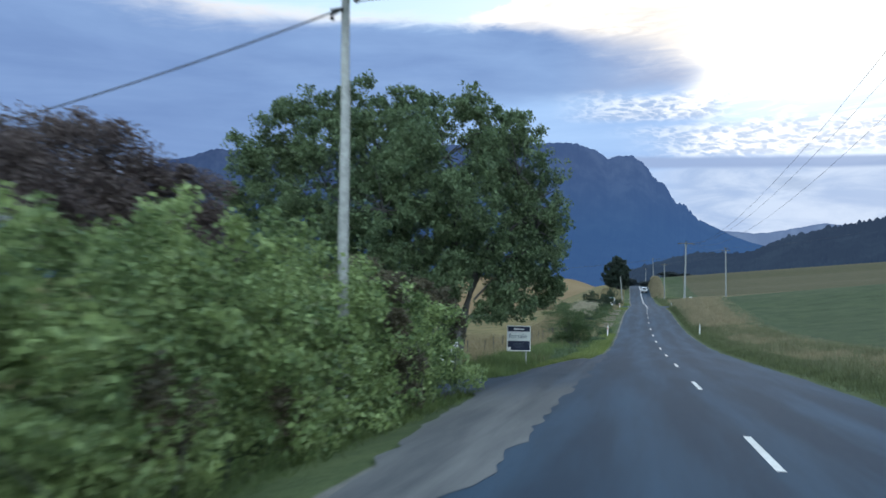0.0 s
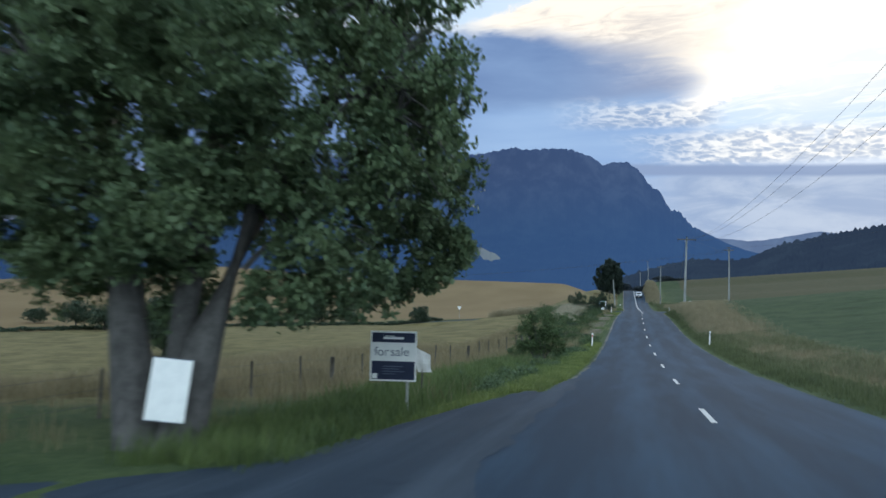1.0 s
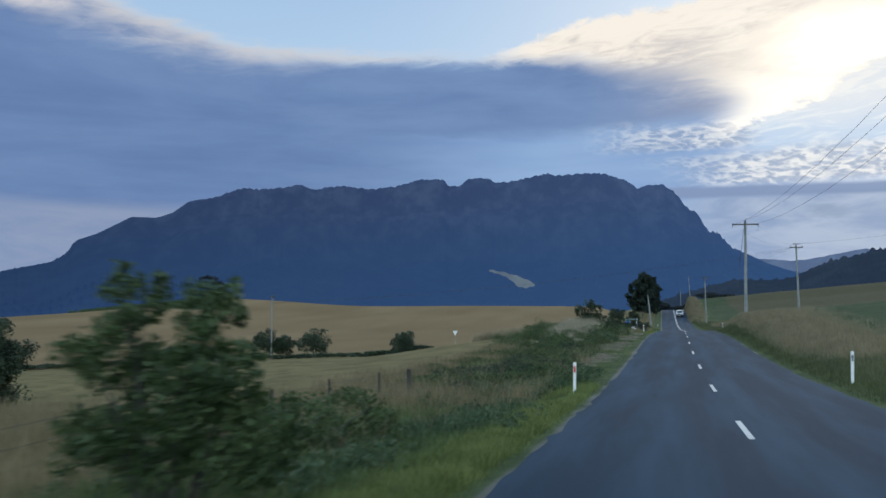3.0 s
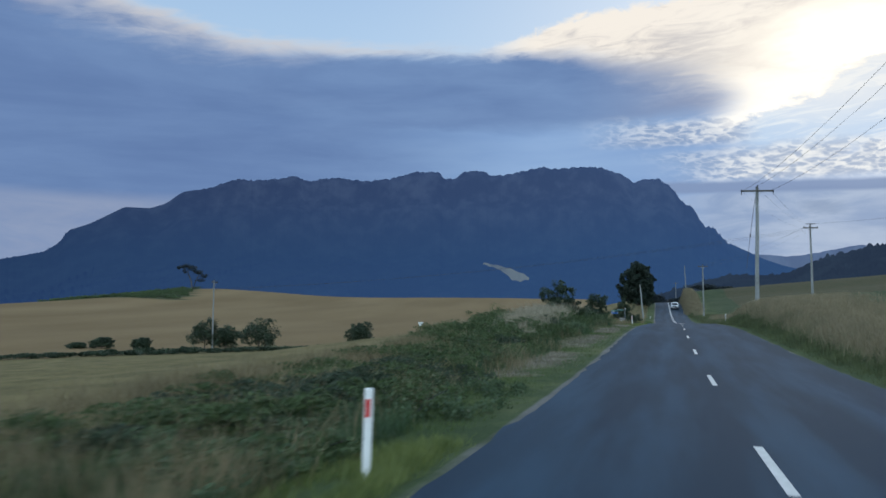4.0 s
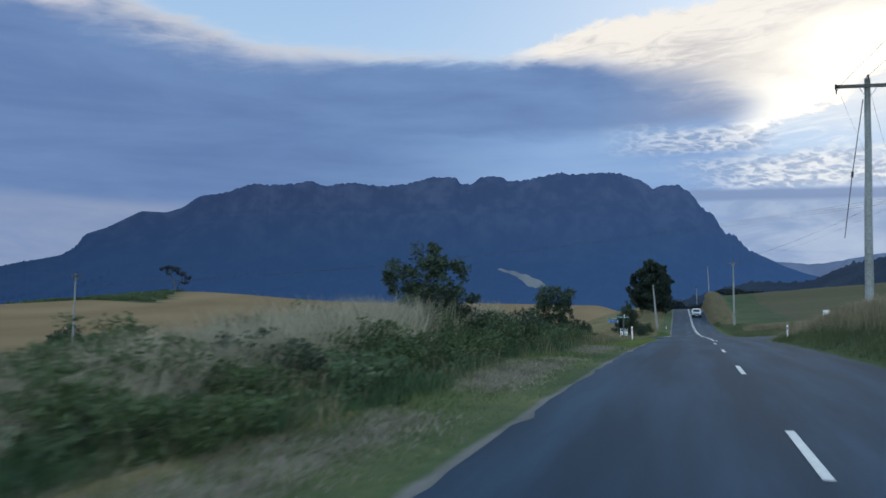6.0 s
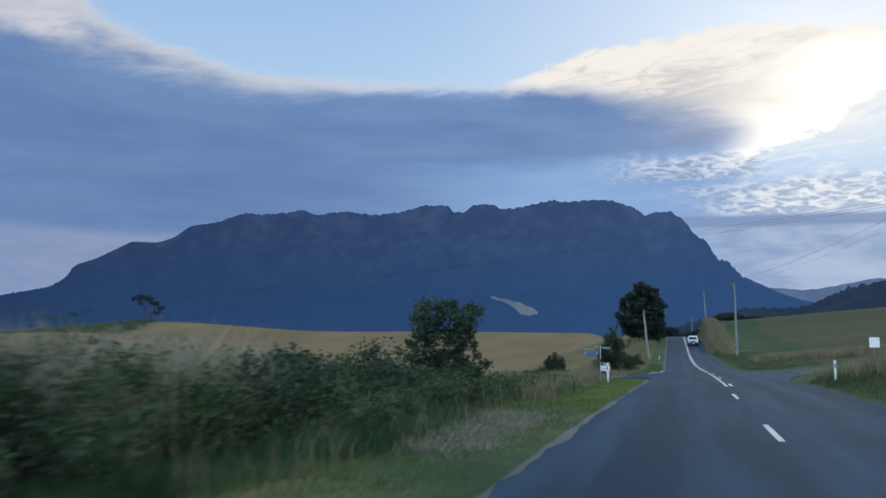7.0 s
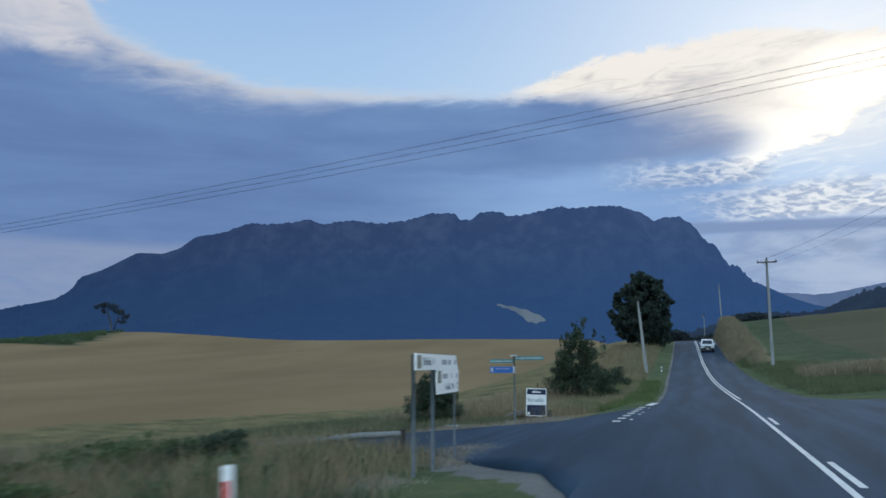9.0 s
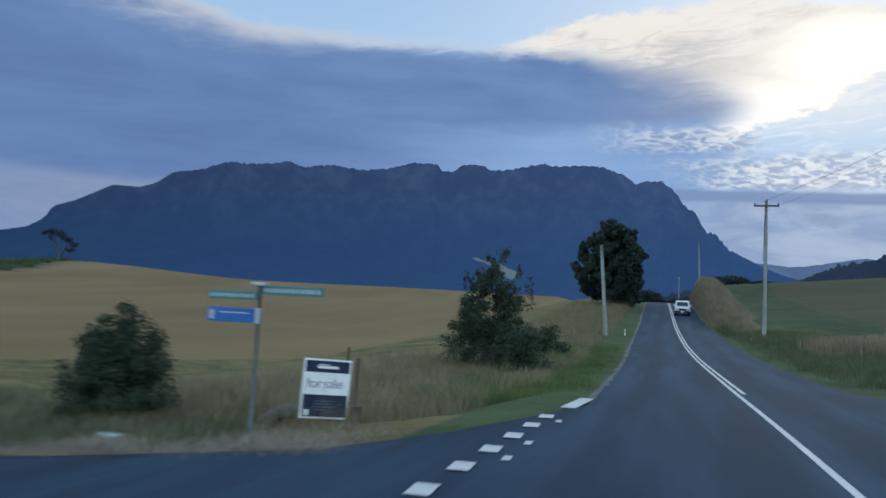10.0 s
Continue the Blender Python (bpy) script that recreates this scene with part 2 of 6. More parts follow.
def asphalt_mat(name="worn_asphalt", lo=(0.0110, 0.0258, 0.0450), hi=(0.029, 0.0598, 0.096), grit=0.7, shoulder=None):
    m, n, b = material(name)
    co = n.node("ShaderNodeTexCoord").outputs["Object"]
    sep = n.node("ShaderNodeSeparateXYZ")
    n.put(sep.inputs[0], co)
    grain = n.noise(co, 55.0, 3, 0.7)
    blot = n.noise(n.vec(n.math("MULTIPLY", sep.outputs[0], 0.9), n.math("MULTIPLY", sep.outputs[1], 0.07), 0.0), 1.3, 5, 0.6)
    # wheel tracks polished darker, along the road
    w = n.math("SINE", n.math("MULTIPLY", n.math("ADD", sep.outputs[0], 0.25), 3.7))
    f = n.math("ADD", n.math("MULTIPLY", n.ramp(blot, 0.35, 0.7), 0.6), n.math("MULTIPLY", w, 0.16))
    pat = n.noise(n.vec(n.math("MULTIPLY", sep.outputs[0], 0.5), n.math("MULTIPLY", sep.outputs[1], 0.045), 7.0), 1.0, 3, 0.6)
    f = n.math("ADD", f, n.math("MULTIPLY", n.math("SUBTRACT", pat, 0.5), 1.1))
    f = n.math("ADD", f, n.math("MULTIPLY", n.math("SUBTRACT", grain, 0.5), grit), clamp=True)
    if shoulder:
        # loose gravel gives way to seal along y
        k = n.ramp(n.math("ADD", sep.outputs[1], n.math("MULTIPLY", n.math("SUBTRACT", blot, 0.5), 14.0)), 16.0, 25.0)
        lo, hi = n.mix(k, shoulder[0], lo), n.mix(k, shoulder[1], hi)
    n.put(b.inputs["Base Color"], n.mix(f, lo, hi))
    n.put(b.inputs["Roughness"], n.math("ADD", 0.68, n.math("MULTIPLY", grain, 0.3)))
    b.inputs["Specular IOR Level"].default_value = 0.14
    bumped(n, b, grain, 0.5, 0.008)
    return m


def ground_mat():
    """Meadow, dry grass, ripe crop and gravel, told apart by the masks on the sheet."""
    m, n, b = material("country_ground")
    co = n.node("ShaderNodeTexCoord").outputs["Object"]
    at = {k: n.node("ShaderNodeAttribute", attribute_name=k).outputs["Fac"] for k in ("crop", "dry", "gravel", "wood", "pasture")}
    g1 = n.noise(co, 0.35, 5, 0.6)
    g2 = n.noise(co, 6.0, 4, 0.65)
    far = n.noise(co, 0.02, 4, 0.55)
    mixf = n.math("ADD", n.math("MULTIPLY", g1, 0.6), n.math("MULTIPLY", g2, 0.4))
    green = n.mix(n.ramp(mixf, 0.35, 0.65), (0.034, 0.053, 0.021), (0.074, 0.096, 0.040))
    dry = n.mix(n.ramp(mixf, 0.35, 0.65), (0.092, 0.078, 0.034), (0.175, 0.14, 0.064))
    sep = n.node("ShaderNodeSeparateXYZ")
    n.put(sep.inputs[0], co)
    rows = n.noise(n.vec(n.math("MULTIPLY", sep.outputs[0], 0.035), n.math("MULTIPLY", sep.outputs[1], 0.012), 0.0), 1.0, 4, 0.5)
    cropc = n.mix(n.ramp(n.math("ADD", n.math("MULTIPLY", rows, 0.7), n.math("MULTIPLY", g2, 0.3)), 0.3, 0.7), (0.142, 0.096, 0.045), (0.200, 0.140, 0.071))
    grit = n.noise(co, 38.0, 3, 0.7)
    stone = n.mix(n.ramp(n.math("ADD", n.math("MULTIPLY", grit, 0.6), n.math("MULTIPLY", g1, 0.4)), 0.35, 0.65), (0.085, 0.084, 0.078), (0.175, 0.168, 0.152))
    wood = n.mix(n.ramp(far, 0.3, 0.7), (0.02, 0.032, 0.018), (0.04, 0.06, 0.03))
    edge = n.math("MULTIPLY", n.math("SUBTRACT", g1, 0.5), 0.5)
    col = n.mix(n.ramp(n.math("ADD", at["dry"], edge), 0.3, 0.7), green, dry)
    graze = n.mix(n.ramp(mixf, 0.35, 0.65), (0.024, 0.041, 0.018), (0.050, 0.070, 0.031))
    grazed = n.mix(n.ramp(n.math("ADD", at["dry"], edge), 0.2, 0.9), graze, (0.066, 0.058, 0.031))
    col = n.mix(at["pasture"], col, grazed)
    col = n.mix(n.ramp(n.math("ADD", at["crop"], n.math("MULTIPLY", edge, 0.3)), 0.4, 0.6), col, cropc)
    col = n.mix(n.ramp(n.math("ADD", at["gravel"], edge), 0.4, 0.62), col, stone)
    col = n.mix(at["wood"], col, wood)
    n.put(b.inputs["Base Color"], col)
    b.inputs["Roughness"].default_value = 0.95
    b.inputs["Specular IOR Level"].default_value = 0.1
    bumped(n, b, n.math("ADD", g2, n.math("MULTIPLY", g1, 0.5)), 0.6, 0.08)
    return m


def distance_mat(name, low, high, z0, z1, haze_low, haze_high, away=1.0):
    """Far rock and forest slopes; haze painted as faint emission, weaker away from sun."""
    m, n, b = material(name)
    co = n.node("ShaderNodeTexCoord").outputs["Object"]
    sep = n.node("ShaderNodeSeparateXYZ")
    n.put(sep.inputs[0], co)
    X, Y, Z = sep.outputs
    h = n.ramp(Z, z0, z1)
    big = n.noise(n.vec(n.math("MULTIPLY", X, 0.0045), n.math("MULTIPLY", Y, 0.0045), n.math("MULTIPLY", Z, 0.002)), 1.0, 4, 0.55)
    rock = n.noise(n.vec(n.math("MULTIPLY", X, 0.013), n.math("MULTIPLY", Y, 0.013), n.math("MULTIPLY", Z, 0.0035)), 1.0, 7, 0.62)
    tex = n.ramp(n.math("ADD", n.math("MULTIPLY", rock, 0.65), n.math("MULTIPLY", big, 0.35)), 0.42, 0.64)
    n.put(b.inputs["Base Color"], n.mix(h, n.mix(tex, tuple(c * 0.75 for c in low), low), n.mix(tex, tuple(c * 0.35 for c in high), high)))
    b.inputs["Roughness"].default_value = 1.0
    b.inputs["Specular IOR Level"].default_value = 0.0
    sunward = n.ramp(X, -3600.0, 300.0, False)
    air = n.mix(h, haze_low, haze_high)
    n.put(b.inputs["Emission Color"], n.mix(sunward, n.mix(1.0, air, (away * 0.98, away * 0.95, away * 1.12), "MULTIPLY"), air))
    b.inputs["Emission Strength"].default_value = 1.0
    return m


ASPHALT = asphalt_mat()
GROUND = ground_mat()
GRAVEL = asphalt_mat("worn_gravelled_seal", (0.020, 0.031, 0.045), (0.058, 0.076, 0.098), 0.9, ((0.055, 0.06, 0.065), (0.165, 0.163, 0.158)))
LEAF_DEAD = leaf_mat("withered_leaves", (0.046, 0.044, 0.029), (0.125, 0.106, 0.066))
PAINT = rough_mat("road_paint", (0.36, 0.36, 0.35), (0.58, 0.58, 0.56), 14.0, 0.7)
GREYWOOD = rough_mat("weathered_pole_wood", (0.22, 0.22, 0.21), (0.40, 0.40, 0.38), 9.0, 0.85)
POLEWOOD = rough_mat("power_pole_wood", (0.15, 0.155, 0.15), (0.29, 0.295, 0.285), 9.0, 0.85)
RAILWOOD = rough_mat("weathered_rail_wood", (0.12, 0.125, 0.12), (0.23, 0.235, 0.225), 9.0, 0.9)
DARKWOOD = rough_mat("old_fence_wood", (0.06, 0.055, 0.05), (0.14, 0.13, 0.115), 9.0, 0.9)
BARK = rough_mat("tree_bark", (0.038, 0.036, 0.034), (0.10, 0.094, 0.088), 6.0, 0.95, bump=0.8)
WHITE = rough_mat("white_plastic", (0.70, 0.70, 0.68), (0.84, 0.83, 0.80), 5.0, 0.55, bump=0.05)
SIGNWHITE = rough_mat("white_sign_sheet", (0.86, 0.84, 0.78), (0.93, 0.91, 0.86), 5.0, 0.5, bump=0.02)
NAVY = rough_mat("navy_print", (0.012, 0.018, 0.045), (0.02, 0.028, 0.062), 6.0, 0.45, bump=0.02)
GREYTEXT = rough_mat("grey_print", (0.09, 0.11, 0.15), (0.13, 0.15, 0.19), 6.0, 0.5, bump=0.02)
STEEL = rough_mat("galvanised_steel", (0.30, 0.31, 0.32), (0.46, 0.47, 0.48), 12.0, 0.45, metal=0.7, bump=0.1)
WIRE = rough_mat("dark_wire", (0.03, 0.03, 0.032), (0.06, 0.06, 0.06), 20.0, 0.6, bump=0.0)
RED = rough_mat("red_reflector", (0.45, 0.02, 0.02), (0.6, 0.04, 0.03), 10.0, 0.35, bump=0.0)
BLUE = rough_mat("blue_sign_sheet", (0.02, 0.085, 0.27), (0.03, 0.115, 0.34), 6.0, 0.4, bump=0.0)
TEAL = rough_mat("green_sign_sheet", (0.03, 0.135, 0.13), (0.05, 0.18, 0.17), 6.0, 0.4, bump=0.0)
LEAF_TREE = leaf_mat("oak_leaves", (0.058, 0.095, 0.049), (0.154, 0.203, 0.098))
LEAF_HEDGE = leaf_mat("bramble_leaves", (0.056, 0.097, 0.038), (0.305, 0.385, 0.152))
GRASS_OLIVE = leaf_mat("olive_grass", (0.070, 0.082, 0.040), (0.165, 0.172, 0.090))
GRASS_VERGE = leaf_mat("verge_grass", (0.050, 0.066, 0.029), (0.135, 0.155, 0.070))
LEAF_WEED = leaf_mat("weed_leaves", (0.036, 0.066, 0.032), (0.120, 0.165, 0.082))
LEAF_RED = leaf_mat("purple_leaves", (0.056, 0.042, 0.044), (0.145, 0.108, 0.098))
LEAF_BUSH = leaf_mat("shrub_leaves", (0.03, 0.055, 0.02), (0.10, 0.14, 0.055))
LEAF_DARK = leaf_mat("conifer_leaves", (0.026, 0.042, 0.026), (0.066, 0.092, 0.052))
GRASS_GREEN = leaf_mat("green_grass", (0.046, 0.076, 0.026), (0.150, 0.195, 0.066))
GRASS_EDGE = leaf_mat("edge_grass", (0.085, 0.118, 0.034), (0.215, 0.250, 0.078))
GRASS_TAN = leaf_mat("tan_grass", (0.15, 0.128, 0.076), (0.32, 0.27, 0.17))
GRASS_LUSH = leaf_mat("lush_grass", (0.026, 0.056, 0.026), (0.085, 0.135, 0.062))
GRASS_LITTER = leaf_mat("grass_litter", (0.17, 0.148, 0.115), (0.35, 0.30, 0.24))
GRASS_FEATHER = leaf_mat("seeding_grass", (0.22, 0.195, 0.135), (0.43, 0.385, 0.28))
LEAF_EVERGREEN = leaf_mat("evergreen_leaves", (0.018, 0.030, 0.024), (0.048, 0.066, 0.048))
# distance haze put into the leaf colour, darker and bluer
LEAF_HAZED = leaf_mat("hazed_far_leaves", (0.016, 0.023, 0.027), (0.036, 0.046, 0.048))
GRASS_DRY = leaf_mat("dry_grass", (0.12, 0.10, 0.055), (0.30, 0.245, 0.14))
# the last two colours of each are air haze, added as emission
MOUNTAIN = distance_mat("hazed_rock_and_forest", (0.012, 0.018, 0.017), (0.027, 0.028, 0.031), 250.0, 780.0, (0.0215, 0.053, 0.146), (0.0300, 0.057, 0.137), 0.47)
FARHILL = distance_mat("hazed_woodland", (0.012, 0.017, 0.017), (0.018, 0.023, 0.022), 0.0, 150.0, (0.0135, 0.022, 0.046), (0.016, 0.026, 0.052))
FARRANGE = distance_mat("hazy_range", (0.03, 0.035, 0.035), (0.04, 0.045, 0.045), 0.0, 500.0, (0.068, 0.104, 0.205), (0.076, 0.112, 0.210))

# ---------------------------------------------------------------- the land
def spline(xs, ys):
    xs, ys = np.array(xs, float), np.array(ys, float)
    sl = np.gradient(ys, xs)

    def at(x):
        x = np.clip(np.asarray(x, float), xs[0], xs[-1])
        i = np.clip(np.searchsorted(xs, x) - 1, 0, len(xs) - 2)
        h = xs[i + 1] - xs[i]
        s = (x - xs[i]) / h
        return (2 * s**3 - 3 * s**2 + 1) * ys[i] + (s**3 - 2 * s**2 + s) * h * sl[i] + (3 * s**2 - 2 * s**3) * ys[i + 1] + (s**3 - s**2) * h * sl[i + 1]

    return at


def sm(x, a, b):
    t = np.clip((np.asarray(x, float) - a) / (b - a), 0, 1)
    return t * t * (3 - 2 * t)


# road: height and middle line along y
road_z = spline((-120, -40, 0, 15, 30, 45, 60, 75, 90, 105, 120, 135, 150, 165, 195, 210, 225, 240, 255, 270, 285, 300, 315, 330, 350, 400, 520),
                (4.0, 1.3, 0, -.5, -1, -1.55, -2, -2.15, -2.08, -1.75, -1.28, -.9, -.73, -.65, -.62, -.66, -.52, -.1, .55, 1.4, 2.5, 3.7, 4.85, 5.6, 5.8, 5.0, 2.0))
road_x = spline((-120, 0, 30, 60, 90, 120, 150, 180, 210, 240, 270, 300, 330, 520), (0, 0, -.08, -.15, -.33, -.4, -.26, -.09, -.15, -.7, -1.1, -1.45, -1.8, -4.0))
HALF = 3.3
bank_r = spline((-120, 0, 60, 95, 115, 130, 150, 168, 180, 210, 235, 255, 272, 290, 305, 330, 400), (0.2, .1, .1, .3, .9, 1.6, 1.8, .8, .1, .1, .3, .5, 1.3, 3.0, 4.0, 3.4, 3.0))
bank_l = spline((-120, 0, 25, 40, 60, 95, 120, 150, 168, 180, 200, 230, 260, 330), (-.4, -.4, -.4, -.35, -.35, -.2, 0, .0, -.2, -.2, -.6, -.3, .3, .5))


side_l = spline((3, 9, 20, 45, 60), (188.5, 188.2, 189, 194, 200))
side_r = spline((3, 6, 14, 40, 60), (192, 192.5, 194, 201, 206))


crest_z = spline((-700, -560, -470, -434, -389, -337, -300, -268, -240, -189, -120, -54, -10), (-12, -10, -3, 2.8, 8.9, 14.0, 17.2, 19.0, 17.6, 14.3, 12.9, 12.2, 12.0))


def hedge_y(x):
    return 200 + (np.clip(x, -260, -36) + 40) * 0.85


def land(x, y):
    """Height of the ground."""
    x, y = np.asarray(x, float), np.asarray(y, float)
    rz, u = road_z(np.clip(y, -120, 520)), x - road_x(np.clip(y, -120, 520))
    # left: verge, dip to the paddock, then the crop field climbing to its crest
    low = -5.0 - 2.6 * np.exp(-(((y - 95) / 45) ** 2)) * sm(-x, 25, 55) + 0.5 * np.sin(x * 0.045) * np.sin(y * 0.03) + 2.0 * sm(x, -40, -12)
    s = np.clip((y - hedge_y(x)) / (505 - hedge_y(x)), 0, 1)
    crest = crest_z(np.clip(x, -700, -10))
    low = low + (crest + 5.0) * (0.1 * s + 0.9 * s ** 2.4)
    low = low - sm(y, 500, 900) * (crest + 16)
    verge = rz + bank_l(np.clip(y, -120, 330)) * sm(u, -4.0, -7.0) - 0.2 * np.exp(-(((y - 80.5) / 5.0) ** 2)) * sm(u, -3.8, -4.4) * (1 - sm(u, -5.5, -8.0))
    left = verge + (low - verge) * sm(u, -9, -42)
    # right: verge, bank and a paddock climbing away
    rise = (0.102 - 0.018 * sm(y, 200, 260)) * np.maximum(u - 6, 0)
    rise = np.where(u > 140, 0.105 * 134 + (u - 140) * 0.02, rise)
    mound = sm(y, 262, 285) * (1 - sm(y, 312, 335))
    br = bank_r(np.clip(y, -120, 400))
    side = rz + br * sm(u, 3.7 - 0.4 * mound, 6.3 - 1.2 * mound) * (1 - 0.75 * mound * sm(u, 5.6, 9.5)) + rise + (2.6 - 0.03 * np.clip(u - 20, 0, 60)) * sm(y, 330, 450) * sm(u, 4, 20)
    side = side - sm(y, 450, 900) * (side + 12)
    z = np.where(u < 0, left, side)
    d = np.hypot(x, y)
    z = z * (1 - sm(d, 1000, 1800)) - 10 * sm(d, 1000, 1800)
    # side roads lie level across the slope
    for sgn, mid, grade in ((-1, side_l, 0.08), (1, side_r, 0.06)):
        q = np.clip(sgn * x, 3, 60)
        wide = 5.0 * (1 - sm(q, 5, 10))
        w = (1 - sm(np.abs(y - mid(q)), 5.2 + wide, 8.5 + wide)) * sm(sgn * x, 3.0, 5.5) * (1 - sm(sgn * x, 45, 60))
        z = z + w * (-0.69 + sgn * grade * (q - 3.5) - z)
    # the bed under the seal, and the verge falling off a little beside it
    return z - 0.35 * (1 - sm(np.abs(u), 2.8, 3.2)) - 0.05 * sm(np.abs(u), 3.4, 3.9) - 0.045 * (1 - sm(np.abs(u), 3.75, 4.0))


def landz(x, y):
    return float(land(x, y))


def mesh_object(name, verts, faces, mat, smooth=True, attrs=None):
    me = bpy.data.meshes.new(name)
    me.from_pydata([tuple(v) for v in verts], [], [tuple(int(i) for i in q) for q in faces])
    for k, v in (attrs or {}).items():
        me.attributes.new(k, "FLOAT", "POINT").data.foreach_set("value", np.asarray(v, np.float32))
    if smooth:
        me.polygons.foreach_set("use_smooth", [True] * len(me.polygons))
    me.materials.append(mat)
    me.update()
    return new(name, me)


def grid_faces(nx, ny):
    i = np.arange(nx - 1)[None, :] + nx * np.arange(ny - 1)[:, None]
    i = i.ravel()
    return np.stack([i, i + 1, i + 1 + nx, i + nx], 1)


def steps(*spans):
    out = []
    for a, b, d in spans:
        out += list(np.arange(a, b, d))
    return np.array(sorted(set(np.round(out, 3))))


def build_ground():
    xs = steps((-4800, -600, 300), (-600, -300, 25), (-300, -60, 8), (-60, -16, 2), (-16, 16, 0.5), (-5.6, -3.2, 0.2), (3.2, 5.6, 0.2), (16, 60, 2), (60, 200, 10), (200, 600, 50), (600, 4801, 300))
    ys = steps((-2400, -300, 300), (-300, -60, 30), (-60, 0, 3), (0, 260, 1.0), (260, 340, 2.0), (340, 620, 7), (620, 1000, 40), (1000, 4801, 300))
    X, Y = np.meshgrid(xs, ys)
    Z = land(X, Y)
    rng = np.random.RandomState(3)
    u = X - road_x(np.clip(Y, -120, 520))
    near = (np.abs(u) > 6.0) & (np.abs(u) < 60) & ((Y < 172) | (Y > 208))
    Z = Z + np.where(near, rng.uniform(-0.07, 0.07, Z.shape), 0)
    headland = (X > -85) & (X < -10) & (Y < hedge_y(X) + (246 + 1.7 * (X + 58) - hedge_y(X)) * sm(X, -85, -55))
    crop = ((Y > hedge_y(X)) & (u < -17) & (Y < 520) & ~headland).astype(float)
    crop = np.where((Y > 205) & (Y < 300) & (u > -17 - 0.2 * np.maximum(230 - Y, 0)), 0, crop)
    right = 0.22 + 0.55 * sm(u, 5.2, 6.5) * (1 - sm(u, 11, 15)) + 0.30 * sm(u, 20, 30)
    dry = np.where(u < 0, sm(u, -6.5, -13), right * sm(u, 4.6, 6.0))
    dry = np.where((u > 10.5) & (Y < 184), 0.10 + 0.25 * sm(Y, 150, 184), dry)
    dry = np.where((u < 0) & (u > -9.5) & (Y < 62), dry * 0.3, dry)
    dry = np.where(u < 0, dry * (1 - 0.75 * (1 - sm(Y, 31, 44)) * sm(u, -30, -14)), dry)
    dry = np.where((Y > 178) & (u > 11) & (Y < 400), 0.72, dry)
    dry = np.where((Y > 84) & (Y < 182) & (u < -3.6) & (u > -9), np.maximum(dry, 0.36), dry)
    dry = np.where((Y > 178) & (u > 0) & (u < 4.9) & (Y < 258), 0, dry)
    dry = np.where((Y > 203) & (u > 4.9) & (u < 11) & (Y < 258), 0.16, dry)
    dry = np.where((Y > 98) & (Y < 172) & (u > 5.0) & (u < 9.5), 0.75, dry)
    dry = np.where((Y > 250) & (u > 7.4) & (u < 16) & (Y < 400), 0.3, dry)
    dry = np.maximum(dry, 0.9 * sm(Y, 268, 282) * (np.abs(u - 5.4) < 2.2))
    dry = np.maximum(dry, 0.8 * sm(u, -5.2, -6.0) * (1 - sm(u, -5.2, -4.6)) * sm(Y, 85, 95) * (1 - sm(Y, 165, 172)))
    dry = np.where(headland & (Y > hedge_y(X)) & (u < -17), 0.60, dry)
    dry = np.where((Y > 191) & (Y < 198.5) & (X > -26) & (X < -5.6), 0.78, dry)
    gravel = (1 - np.where(u > 0, sm(u, 3.6, 3.95), sm(-u, 3.42, 3.85))) * np.where(u > 0, 0.66, 0.56 + 0.14 * sm(Y, 80, 95))
    rim = spline((2.9, 4, 6, 9, 20), (172, 176, 179.5, 183.6, 184.3))(np.clip(-X, 2.9, 20))
    gravel = np.where((u < -3.3) & (X > -11) & (Y > 164), np.maximum(gravel, 0.85 * sm(Y - rim, -2.4, -1.2) * (1 - sm(Y - rim, 0.5, 1.5))), gravel)
    yard = (u < -3) * (1 - sm(-u, 4.2, 4.9)) * (1 - sm(Y, 10, 16))
    gravel = np.clip(np.maximum(gravel, yard), 0, 1)
    patch = (X < -232 - (Y - 430) * 0.51) & (Y > 428) & (X > -322 - (Y - 430) * 0.51)
    crop = np.where(patch, 0, crop)
    wood = np.maximum(sm(np.hypot(X, Y), 620, 900), 0.85 * patch)
    o = mesh_object("ground", np.stack([X.ravel(), Y.ravel(), Z.ravel()], 1), grid_faces(len(xs), len(ys)), GROUND,
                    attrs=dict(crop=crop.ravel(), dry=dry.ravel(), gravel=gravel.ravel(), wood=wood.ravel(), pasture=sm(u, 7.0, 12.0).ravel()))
    return tagged(o, "rolling farmland with green verges and ripe fields", "ground", kind="structure")


def strip(name, mat, y0, y1, u0, u1, lift, dy=1.5, nu=9, crown=0.0, rag=0.0):
    """A band lying along the road between two offsets from its middle line."""
    ys = np.arange(y0, y1 + dy * 0.5, dy)
    us = np.linspace(0, 1, nu)
    verts = []
    for y in ys:
        a = u0(y) if callable(u0) else u0
        b = u1(y) if callable(u1) else u1
        for s in us:
            u = a + (b - a) * s
            if rag and s in (0.0, 1.0):
                u += rag * noise.noise(Vector((y * 0.9, s * 40, 3))) + 0.6 * rag * noise.noise(Vector((y * 0.23, s * 40, 8)))
            verts.append((float(road_x(y)) + u, y, float(road_z(y)) + lift - crown * u * u))
    return mesh_object(name, verts, grid_faces(nu, len(ys)), mat)


ground = build_ground()
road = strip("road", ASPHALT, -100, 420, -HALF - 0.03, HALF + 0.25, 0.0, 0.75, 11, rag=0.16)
tagged(road, "narrow worn grey asphalt country road", "road", kind="structure")



